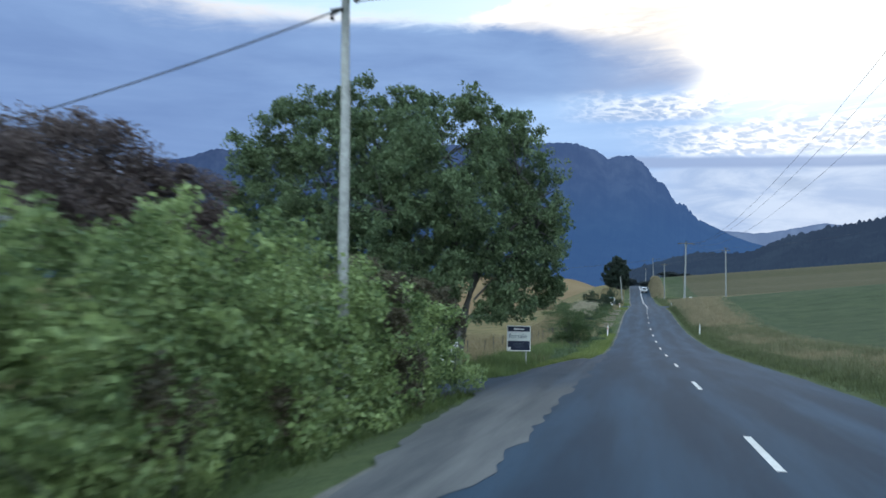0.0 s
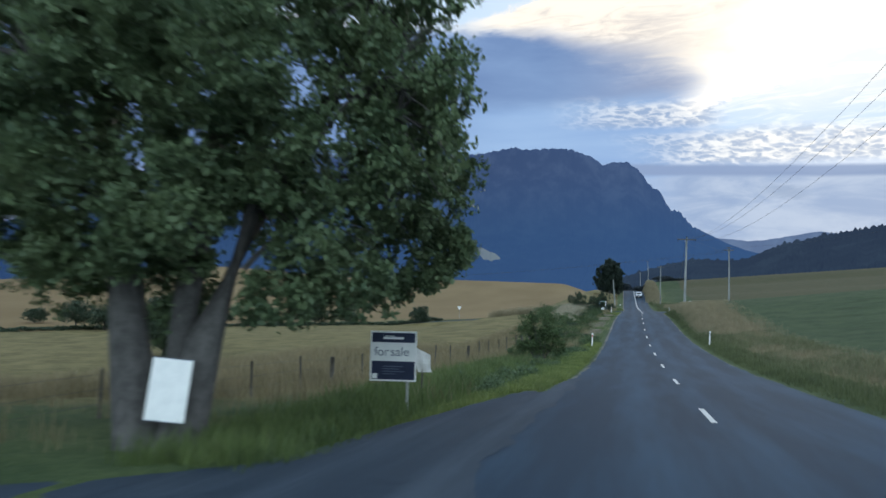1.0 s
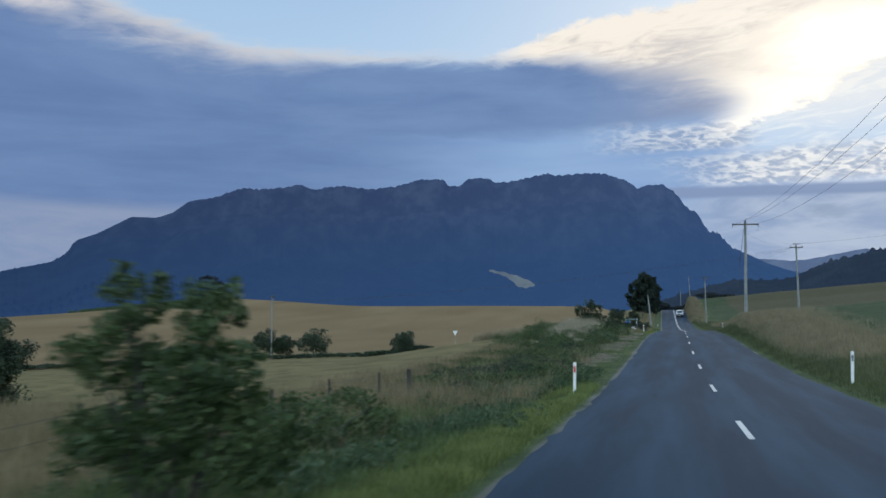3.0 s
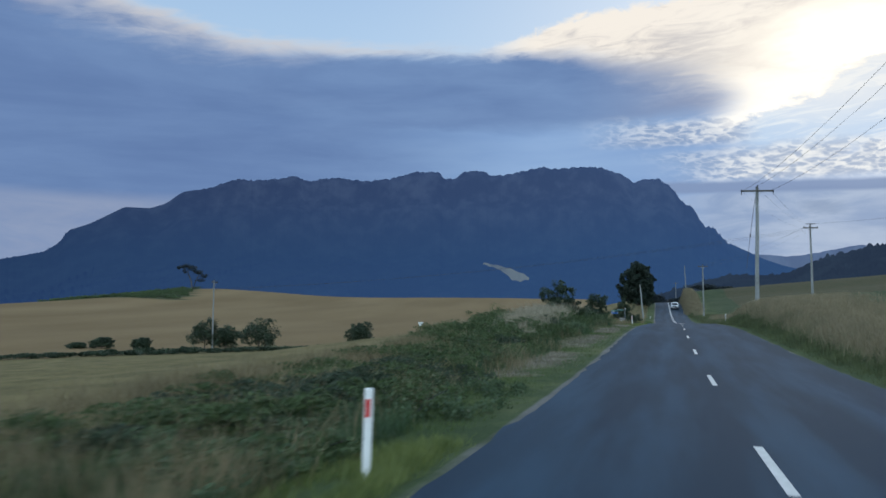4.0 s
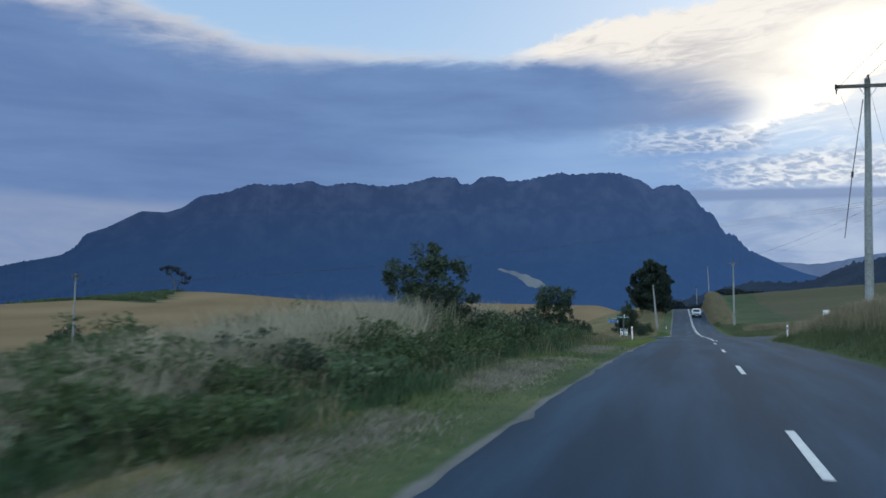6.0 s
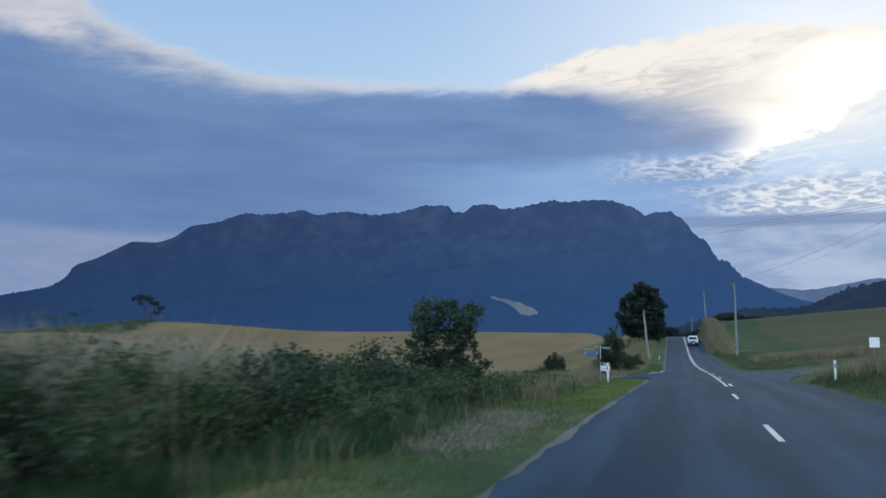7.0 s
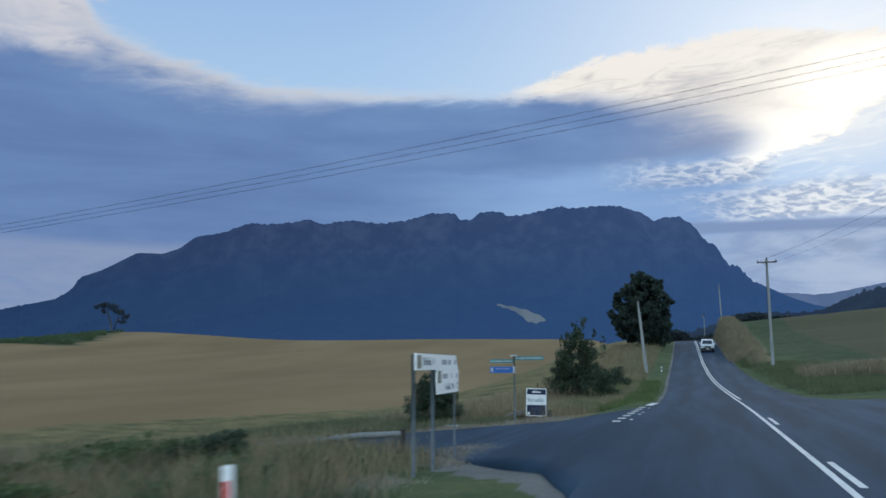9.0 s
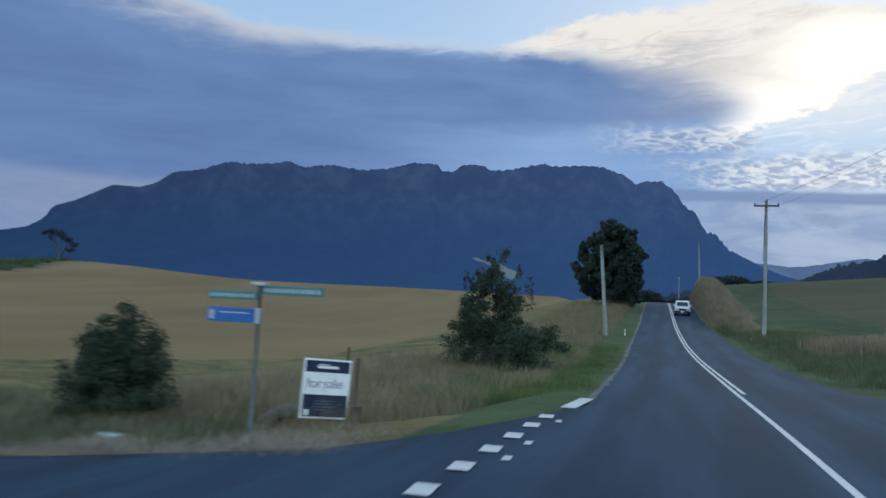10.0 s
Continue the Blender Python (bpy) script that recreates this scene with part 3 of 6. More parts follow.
def side_road(name, sgn, y0, y1, x1, label):
    qs = np.arange(2.9, x1, 0.7)
    verts = []
    for q in qs:
        a, b = float(y0(q)), float(y1(q))
        for k in range(17):
            s = min(max((k - 1) / 14, 0), 1)
            y = a + (b - a) * s
            zz = -0.66 + sgn * (0.08 if sgn < 0 else 0.06) * (q - 3.5) - 0.03
            zz = zz + (float(road_z(y)) - 0.004 - zz) * (1 - float(sm(q, 3.6, 6.5)))
            verts.append((sgn * q, y, zz - 0.2 * (k in (0, 16))))
    f = grid_faces(17, len(qs))
    if sgn < 0:
        f = f[:, ::-1]
    return tagged(mesh_object(name, verts, f, ASPHALT), label, "road", kind="structure")


side_road("side_road", -1, spline((2.9, 4, 6, 9, 20, 45, 60), (172, 176, 179.5, 183.6, 184.3, 189.5, 195)), spline((2.9, 3.6, 4.6, 6, 9, 20, 45, 60), (202, 198.6, 195.0, 193.6, 192.4, 193.5, 198, 204)), 58, "grey asphalt side road leaving the junction downhill")
side_road("side_road", 1, spline((2.9, 3.4, 4.7, 9, 20, 60), (166, 172, 181, 187.5, 191, 203)), spline((2.9, 3.2, 4, 6, 14, 60), (216, 212, 208, 204.5, 201, 210)), 58, "grey asphalt side road climbing past a paddock")



def driveway():
    """Sealed mouth of a farm drive, with a gravel shoulder leading to it."""
    ys = np.concatenate([np.arange(-14, 20, 0.4), np.arange(20, 30, 0.2), np.arange(30, 47, 0.4)])
    far = np.interp(ys, (-14, -6, 7.3, 10.5, 14.6, 19.6, 20.8, 21.3, 21.8, 25.4, 26.4, 27.4, 29.4, 32.4, 36, 41, 44.4, 47), (3.3, 3.6, 4.28, 4.7, 5.08, 5.33, 5.7, 8.0, 16, 16, 8.6, 7.6, 6.2, 5.65, 4.8, 4.0, 3.6, 3.35))
    verts = []
    for y, f in zip(ys, far):
        rag = 0.42 * noise.noise(Vector((y * 0.37, 1, 0))) + 0.15 * noise.noise(Vector((y * 1.3, 5, 0))) + 0.05 * noise.noise(Vector((y * 4.3, 7, 0)))
        q0 = min(3.12 + rag, f - 0.1)
        q1 = f + 0.16 * noise.noise(Vector((y * 1.1, 9, 0))) + 0.08 * noise.noise(Vector((y * 3.1, 2, 0)))
        for s in np.linspace(0, 1, 36):
            q = q0 + (q1 - q0) * s
            x = -q + float(road_x(y))
            on = float(road_z(y)) + 0.008
            off = float(land(x, y)) + 0.05
            verts.append((x, y, on + (off - on) * float(sm(q, 3.4, 4.0))))
    o = mesh_object("driveway", verts, grid_faces(36, len(ys))[:, ::-1], GRAVEL)
    return tagged(o, "worn grey sealed drive mouth with a gravel shoulder", "driveway", kind="structure")


driveway()

# broken middle line, then a barrier line past the junction
def dash(y, length, u=0.0, width=0.11, name="lane_dash"):
    ys = np.linspace(y - length / 2, y + length / 2, 5)
    v = []
    for yy in ys:
        for s in (-1, 1):
            v.append((float(road_x(yy)) + u + s * width / 2, yy, float(road_z(yy)) + 0.006))
    o = mesh_object(name, v, grid_faces(2, 5), PAINT)
    o.parent = road
    return o


for k in range(-3, 13):
    y = 11.48 + 12 * k if k < 6 else 82.75 + 12 * (k - 6)
    if y < 160:
        dash(y, 3.0)
for k in range(2, 5):
    dash(141.15 + 12 * k, 3.0, 0.32)
ln = strip("barrier_line", PAINT, 163, 330, 0.05, 0.16, 0.006, 1.5, 2)
ln.parent = road
ln = strip("barrier_line", PAINT, 206, 330, 0.26, 0.37, 0.006, 1.5, 2)
ln.parent = road

# the mountain
def build_mountain():
    ra = (-75, -58, -47, -43.8, -41.5, -40.6, -40.1, -38.9, -36.8, -35.2, -34.2, -33.2, -31.4, -29.9, -28.4, -26.5, -26.0, -24.8, -23.1, -20.8, -18.9, -17.4, -15.7, -15.3, -14.4, -14.0, -12.6, -11.9, -10.5, -8.3, -7.9, -5.6, -4.5, -3.5, -2.7, -2.25, -1.4, -0.5, 0.4, 1.0, 1.9, 2.3, 3.0, 3.85, 5, 6, 7.3, 10, 60)
    re = (1.2, 1.5, 2.9, 3.77, 4.3, 4.9, 5.75, 6.2, 7.42, 7.42, 7.8, 8.6, 8.95, 9.6, 9.6, 9.8, 10.03, 9.67, 9.97, 9.76, 10.0, 10.47, 10.47, 9.97, 10.04, 10.5, 10.54, 10.18, 10.34, 10.8, 10.6, 10.72, 10.64, 10.32, 10.0, 9.5, 9.74, 9.74, 9.05, 8.15, 7.5, 6.5, 6.32, 5.3, 4.75, 4.2, 3.7, 3.0, 2.0)
    obs = np.array((-1.4, 82.0, 1.0))
    azs = np.radians(np.linspace(-75, 60, 1501))
    ts = np.concatenate([np.linspace(0, 1, 60), [1.03, 1.08]])
    A, T = np.meshgrid(azs, ts)
    dg = np.degrees(azs)

    def ragged(f, k):
        return np.array([noise.noise(Vector((float(d) * f, k, 0))) for d in dg])

    el = np.interp(dg, ra, re)
    el = np.convolve(np.pad(el, 2, mode="edge"), (0.15, 0.22, 0.26, 0.22, 0.15), "valid")
    # blocky crags on the summit and the steep end, tree tops along the low shoulder
    step = ragged(3.1, 5)
    high = sm(dg, -34, -30) * (1 - sm(dg, 3, 5))
    el = el + high * (0.055 * np.sign(step) * np.abs(step) ** 0.4 + 0.06 * ragged(7.5, 2) + 0.035 * ragged(17.0, 8))
    el = el + 0.16 * np.clip(ragged(9.0, 2), 0, 1) * (1 - sm(dg, -40.5, -38)) + 0.05 * sm(dg, 0, 1.5) * (1 - sm(dg, 4, 5)) * np.sign(ragged(5.0, 4))
    H = 4500 * np.tan(np.radians(el))
    D = 2300 + 2200 * T
    face = 0.40 * np.clip(T / 0.72, 0, 1) ** 1.35 + 0.36 * sm(T, 0.70, 0.90) + 0.24 * sm(T, 0.88, 1.0)
    gul = np.array([[noise.fractal(Vector((float(np.degrees(a)) * (0.5 + 0.7 * t), t * 1.1, 7)), 0.9, 2.1, 6) for a in azs] for t in ts])
    Z = -12 + (H + 12) * face + gul * 34 * np.sin(np.pi * np.clip(T, 0, 1)) ** 0.8
    Z = np.where(T > 1, (H - 12) * (1 - (T - 1) * 4), Z)
    D = D + gul * 60 * np.sin(np.pi * np.clip(T, 0, 1))
    v = np.stack([obs[0] + D * np.sin(A), obs[1] + D * np.cos(A), Z + obs[2]], -1).reshape(-1, 3)
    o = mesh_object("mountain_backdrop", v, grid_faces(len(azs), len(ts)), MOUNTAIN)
    return tagged(o, "long steep forested mountain with a cliffed blue-grey summit ridge", "mountain", kind="structure")


mountain = build_mountain()

# ---------------------------------------------------------------- building kit
def raw_mesh(name, co, loops, sizes, mat, smooth=False):
    """Mesh straight from arrays: corner indices and the number of corners of each face."""
    me = bpy.data.meshes.new(name)
    me.vertices.add(len(co))
    me.vertices.foreach_set("co", np.ascontiguousarray(co, np.float32).ravel())
    me.loops.add(len(loops))
    me.loops.foreach_set("vertex_index", np.ascontiguousarray(loops, np.int32))
    me.polygons.add(len(sizes))
    me.polygons.foreach_set("loop_start", np.concatenate([[0], np.cumsum(sizes)[:-1]]).astype(np.int32))
    me.polygons.foreach_set("loop_total", np.asarray(sizes, np.int32))
    if smooth:
        me.polygons.foreach_set("use_smooth", [True] * len(sizes))
    me.materials.append(mat)
    me.update(calc_edges=True)
    return me


def thing(name, at, label, category, group="", turn=0.0, lean=(0.0, 0.0)):
    o = new(name)
    o.empty_display_size = 0.2
    o.matrix_basis = pose(at[0], at[1], at[2], lean[0], lean[1], turn)
    return tagged(o, label, category, group)


def part(name, bm, mat, parent, label=""):
    """One mesh object under a thing or a part, in its parent's space."""
    if isinstance(bm, bmesh.types.BMesh):
        me = bpy.data.meshes.new(name)
        bm.to_mesh(me)
        bm.free()
        me.materials.append(mat)
    else:
        me = bm
    o = new(name, me)
    o.parent = parent
    if label:
        o["label"] = label
    return o


def box(bm, lo, hi, bevel=0.0, m=None):
    r = bmesh.ops.create_cube(bm, size=1.0)
    c = [(a + b) / 2 for a, b in zip(lo, hi)]
    s = [b - a for a, b in zip(lo, hi)]
    bmesh.ops.scale(bm, vec=s, verts=r["verts"])
    bmesh.ops.translate(bm, vec=c, verts=r["verts"])
    if bevel:
        es = list({e for v in r["verts"] for e in v.link_edges})
        bmesh.ops.bevel(bm, geom=es, offset=bevel, segments=2, affect="EDGES", profile=0.6)
    if m is not None:
        bmesh.ops.transform(bm, matrix=m, verts=r["verts"])
    return bm


def boxes(*args):
    bm = bmesh.new()
    for lo, hi, bevel in args:
        box(bm, lo, hi, bevel)
    return bm


def tube(pts, radii, sides=8, caps=True):
    """Arrays of a tapered tube along points."""
    pts = [Vector(p) for p in pts]
    co, loops, sizes = [], [], []
    for i, p in enumerate(pts):
        d = (pts[min(i + 1, len(pts) - 1)] - pts[max(i - 1, 0)]).normalized()
        a = d.cross(Vector((0, 0, 1)) if abs(d.z) < 0.95 else Vector((1, 0, 0))).normalized()
        b = d.cross(a)
        for k in range(sides):
            t = 2 * math.pi * k / sides
            co.append(p + (a * math.cos(t) + b * math.sin(t)) * radii[i])
    for i in range(len(pts) - 1):
        for k in range(sides):
            k2 = (k + 1) % sides
            loops += [i * sides + k, i * sides + k2, (i + 1) * sides + k2, (i + 1) * sides + k]
            sizes.append(4)
    if caps:
        loops += list(range(sides))
        loops += [(len(pts) - 1) * sides + k for k in range(sides - 1, -1, -1)]
        sizes += [sides, sides]
    return [tuple(c) for c in co], loops, sizes


def tubes(name, mat, items, smooth=True):
    co, loops, sizes = [], [], []
    for pts, radii, sides in items:
        c, l, s = tube(pts, radii, sides)
        loops += [i + len(co) for i in l]
        co += c
        sizes += s
    return raw_mesh(name, np.array(co), loops, sizes, mat, smooth)


def leaf_cloud(name, pts, size, mat, rng, droop=0.3, aspect=0.55, folded=True):
    """Many small pointed leaves, one at each point."""
    pts = np.asarray(pts, float)
    n = len(pts)
    d = rng.normal(size=(n, 3))
    d[:, 2] -= droop
    d /= np.linalg.norm(d, axis=1)[:, None]
    r = rng.normal(size=(n, 3))
    w = np.cross(d, r)
    w /= np.linalg.norm(w, axis=1)[:, None] + 1e-9
    up = np.cross(w, d)
    L = size * rng.uniform(0.6, 1.35, n)[:, None]
    co = np.empty((n, 4, 3))
    co[:, 0] = pts - d * L * 0.5
    co[:, 1] = pts + w * L * aspect * 0.5 + up * L * 0.08
    co[:, 2] = pts + d * L * 0.5
    co[:, 3] = pts - w * L * aspect * 0.5 + up * L * 0.08
    return raw_mesh(name, co.reshape(-1, 3), np.arange(4 * n), np.full(n, 4), mat)


def clump_points(blobs, n, rng, hollow=0.45, sub=0.33, nsub=14):
    """Points in uneven leaf clumps hung round the given balls (x, y, z, rx, ry, rz)."""
    blobs = np.asarray(blobs, float)
    vol = np.prod(blobs[:, 3:], axis=1) ** (2 / 3)
    out = []
    for b, v in zip(blobs, vol / vol.sum()):
        k = max(8, int(n * v))
        m = max(4, int(nsub * (1 + v * 4)))
        d = rng.normal(size=(m, 3))
        d /= np.linalg.norm(d, axis=1)[:, None]
        c = d * rng.uniform(hollow, 0.92, m)[:, None]
        s = sub * rng.uniform(0.5, 1.25, m)
        pick = rng.randint(0, m, k)
        q = rng.normal(size=(k, 3))
        q *= (rng.uniform(0, 1, k) ** 0.45 / np.linalg.norm(q, axis=1))[:, None]
        out.append(b[:3] + (c[pick] + q * s[pick][:, None]) * b[3:])
    return np.concatenate(out)


def sprays(centres, k, r, rng):
    """A small drooping rosette of k points round each centre."""
    q = rng.normal(size=(len(centres), k, 3))
    q /= np.linalg.norm(q, axis=2)[:, :, None]
    q *= (r * rng.uniform(0.25, 1.0, (len(centres), k)) * rng.uniform(0.6, 1.3, (len(centres), 1)))[:, :, None]
    q[:, :, 2] -= np.hypot(q[:, :, 0], q[:, :, 1]) * 0.5
    return (np.asarray(centres)[:, None, :] + q).reshape(-1, 3)


def bush(at, blobs, n, leaf, mat, label, name="shrub", category="shrub", seed=1, stems=5, group="", droop=0.2, nsub=14, sub=0.33):
    """A shrub: bare stems and a leafy, uneven crown; blobs in the shrub's own space."""
    rng = np.random.RandomState(seed)
    o = thing(name, at, label, category, group)
    items = []
    for k in range(stems):
        b = blobs[k % len(blobs)]
        tip = Vector((b[0] + rng.uniform(-.4, .4) * b[3], b[1] + rng.uniform(-.4, .4) * b[4], b[2] + rng.uniform(-.1, .6) * b[5]))
        foot = Vector((rng.uniform(-.12, .12), rng.uniform(-.12, .12), -0.1))
        mid = foot.lerp(tip, 0.5) + Vector((rng.uniform(-.15, .15), rng.uniform(-.15, .15), 0.1))
        r = 0.012 + 0.02 * b[5]
        items.append(([foot, mid, tip], [r, r * 0.75, r * 0.3], 5))
    part("branchwork", tubes("branchwork", BARK, items), BARK, o)
    part("crown", leaf_cloud("crown", clump_points(blobs, n, rng, sub=sub, nsub=nsub), leaf, mat, rng, droop), mat, o)
    return o


def tree(at, trunk, limbs, blobs, n, leaf, mat, label, name="tree", seed=1, droop=0.3, nsub=14, sub=0.33, group="", twigs=0, rosette=0):
    """A tree: trunk tubes, limbs to the leaf masses, and a crown of many leaves. Own space."""
    rng = np.random.RandomState(seed)
    o = thing(name, at, label, "tree", group)
    items = list(trunk)
    for f, b in limbs:
        f, tip = Vector(f), Vector(blobs[b][:3])
        mid = f.lerp(tip, 0.55) + Vector((rng.uniform(-.3, .3), rng.uniform(-.3, .3), 0.35))
        r = 0.02 + 0.03 * blobs[b][5]
        items.append(([f, mid, tip], [r, r * 0.7, r * 0.3], 6))
        for k in range(twigs):
            q = rng.normal(size=3)
            q /= np.linalg.norm(q)
            e = tip + Vector(q * np.array(blobs[b][3:]) * 0.85)
            items.append(([mid.lerp(tip, 0.6), mid.lerp(e, 0.6) + Vector((0, 0, .2)), e], [r * 0.45, r * 0.25, r * 0.08], 4))
    part("trunk", tubes("trunk", BARK, items), BARK, o)
    pts = sprays(clump_points(blobs, n // rosette, rng, sub=sub, nsub=nsub), rosette, 1.5 * leaf, rng) if rosette else clump_points(blobs, n, rng, sub=sub, nsub=nsub)
    part("crown", leaf_cloud("crown", pts, leaf, mat, rng, droop), mat, o)
    return o


def grass(name, n, place, height, mat, label, seed, width=0.012, blades=6, spread=0.10, lean=0.35):
    """Tufts of thin blades; place(rng, n) gives x, y and a height factor."""
    rng = np.random.RandomState(seed)
    x, y, hf = place(rng, n)
    n = len(x)
    z = land(x, y) - 0.03
    base = np.repeat(np.stack([x, y, z], 1), blades, 0)
    m = len(base)
    base[:, :2] += rng.normal(scale=spread, size=(m, 2))
    a = rng.uniform(0, 2 * np.pi, m)
    h = height * np.repeat(hf, blades) * rng.uniform(0.55, 1.15, m)
    side = np.stack([np.cos(a), np.sin(a), np.zeros(m)], 1) * width * (0.6 + h[:, None] * 0.8)
    b = a + rng.uniform(-1.2, 1.2, m) + np.pi / 2
    bend = np.stack([np.cos(b), np.sin(b), np.zeros(m)], 1) * (h * lean * rng.uniform(0.2, 1.4, m))[:, None]
    co = np.empty((m, 5, 3))
    co[:, 0], co[:, 1] = base - side, base + side
    midp = base + bend * 0.35 + np.array([0, 0, 1.0]) * (h * 0.6)[:, None]
    co[:, 2], co[:, 3] = midp + side * 0.7, midp - side * 0.7
    co[:, 4] = base + bend + np.array([0, 0, 1.0]) * h[:, None]
    i = np.arange(m)[:, None] * 5
    loops = np.concatenate([i + [[0, 1, 2, 3]], i + [[3, 2, 4]]], 1).ravel()
    me = raw_mesh(name, co.reshape(-1, 3), loops, np.tile([4, 3], m), mat)
    return tagged(new(name, me), label, "grass", kind="stuff")


def lettering(text, size, mat, name="lettering"):
    cu = bpy.data.curves.new(name, "FONT")
    cu.body, cu.size, cu.align_x, cu.align_y, cu.extrude = text, size, "CENTER", "CENTER", 0.001
    tmp = bpy.data.objects.new(name, cu)
    scene.collection.objects.link(tmp)
    bpy.context.view_layer.update()
    me = bpy.data.meshes.new_from_object(tmp.evaluated_get(bpy.context.evaluated_depsgraph_get()))
    bpy.data.objects.remove(tmp)
    me.materials.clear()
    me.materials.append(mat)
    return me


def turned(me, m):
    me.transform(m)
    return me

# ---------------------------------------------------------------- the far hill and paddock
def build_far_hill():
    obs = np.array((-1.5, 80.0, 1.0))
    top = spline((-2, 2.5, 4, 7.6, 9, 11, 13, 15, 22, 40, 60), (1.5, 2.9, 3.2, 3.35, 4.0, 4.5, 4.95, 5.3, 6.2, 6.5, 5.0))
    azs = np.radians(np.linspace(-2, 60, 900))
    ts = np.linspace(0, 1.1, 40)
    A, T = np.meshgrid(azs, ts)
    H = 1700 * np.tan(np.radians(top(np.degrees(azs))))
    D = 900 + 800 * T
    Z = np.where(T <= 1, -14 + (H + 14) * np.minimum(T, 1) ** 1.2, H * (1 - (T - 1) * 4))
    can = np.array([[abs(noise.noise(Vector((float(a) * 150, float(t) * 22, 0)))) + 0.5 * abs(noise.noise(Vector((float(a) * 310, float(t) * 50, 4)))) for a in azs] for t in ts])
    tall = np.array([0.40 + 1.3 * abs(noise.noise(Vector((float(a) * 31, 2, 9)))) + 0.5 * abs(noise.noise(Vector((float(a) * 83, 6, 1)))) for a in azs])
    Z = Z + can * 14 * tall - 3
    v = np.stack([obs[0] + D * np.sin(A), obs[1] + D * np.cos(A), Z + obs[2]], -1).reshape(-1, 3)
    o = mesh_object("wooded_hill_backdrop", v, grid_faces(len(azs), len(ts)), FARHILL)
    return tagged(o, "low dark wooded hill beyond the paddocks", "hill", kind="structure")


build_far_hill()


def build_far_range():
    """Pale ridges seen past the mountain's steep end."""
    obs = np.array((-1.5, 80.0, 1.0))
    top = spline((1, 4.5, 6, 7.7, 9, 10.4, 11.5, 13, 20, 45), (4.3, 4.66, 4.56, 4.42, 4.55, 4.8, 4.98, 4.85, 4.6, 4.2))
    azs = np.radians(np.linspace(1, 45, 500))
    ts = np.linspace(0, 1.15, 14)
    A, T = np.meshgrid(azs, ts)
    lump = np.array([0.06 * noise.fractal(Vector((float(np.degrees(a)) * 1.4, 3, 0)), 0.9, 2.1, 4) for a in azs])
    H = 4700 * np.tan(np.radians(top(np.degrees(azs)) + lump))
    D = 4550 + 150 * T
    Z = np.where(T <= 1, H * T ** 0.8, H * (1 - (T - 1) * 2))
    v = np.stack([obs[0] + D * np.sin(A), obs[1] + D * np.cos(A), Z + obs[2]], -1).reshape(-1, 3)
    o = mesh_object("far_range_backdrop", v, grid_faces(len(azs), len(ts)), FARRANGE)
    return tagged(o, "pale blue hazy ridges beyond the mountain's end", "hill", kind="structure")


build_far_range()


def build_paddock_on_mountain():
    """Pale cleared pasture low on the mountain's flank."""
    obs = np.array((-1.4, 82.0, 1.0))
    us = np.linspace(0, 1, 26)
    verts = []
    for u in us:
        az = -12.6 + 3.2 * u
        up = float(np.interp(u, (0, .3, .6, .85, 1), (4.14, 3.98, 3.72, 3.40, 3.10))) + 0.03 * math.sin(u * 23)
        lo = float(np.interp(u, (0, .3, .5, .62, .8, 1), (4.02, 3.74, 3.36, 2.94, 2.82, 2.98))) + 0.03 * math.sin(u * 37)
        mid, half = (up + lo) / 2, (up - lo) / 2
        for s in (1, 0, -1):
            e = mid + s * half
            d = 2150
            verts.append((obs[0] + d * math.sin(radians(az)), obs[1] + d * math.cos(radians(az)), obs[2] + d * math.tan(radians(e))))
    o = mesh_object("cleared_slope_backdrop", verts, grid_faces(3, len(us))[:, ::-1], CLEARING)
    return tagged(o, "pale cleared pasture on the forested flank", "pasture", kind="structure")


# pasture colour plus bluish emission painted on for the air between
CLEARING = distance_mat("hazed_far_pasture", (0.10, 0.10, 0.07), (0.14, 0.13, 0.09), 60.0, 160.0, (0.055, 0.080, 0.13), (0.055, 0.080, 0.13))
build_paddock_on_mountain()


# ---------------------------------------------------------------- poles and wires
def sagged(a, b, sag, n=14):
    a, b = Vector(a), Vector(b)
    return [a.lerp(b, i / n) - Vector((0, 0, sag * 4 * (i / n) * (1 - i / n))) for i in range(n + 1)]


def wire(a, b, sag, parent, r=0.011):
    m = parent.matrix_basis.inverted()
    pts = [m @ p for p in sagged(a, b, sag)]
    return part("wire", tubes("wire", WIRE, [(pts, [r] * len(pts), 4)]), WIRE, parent)


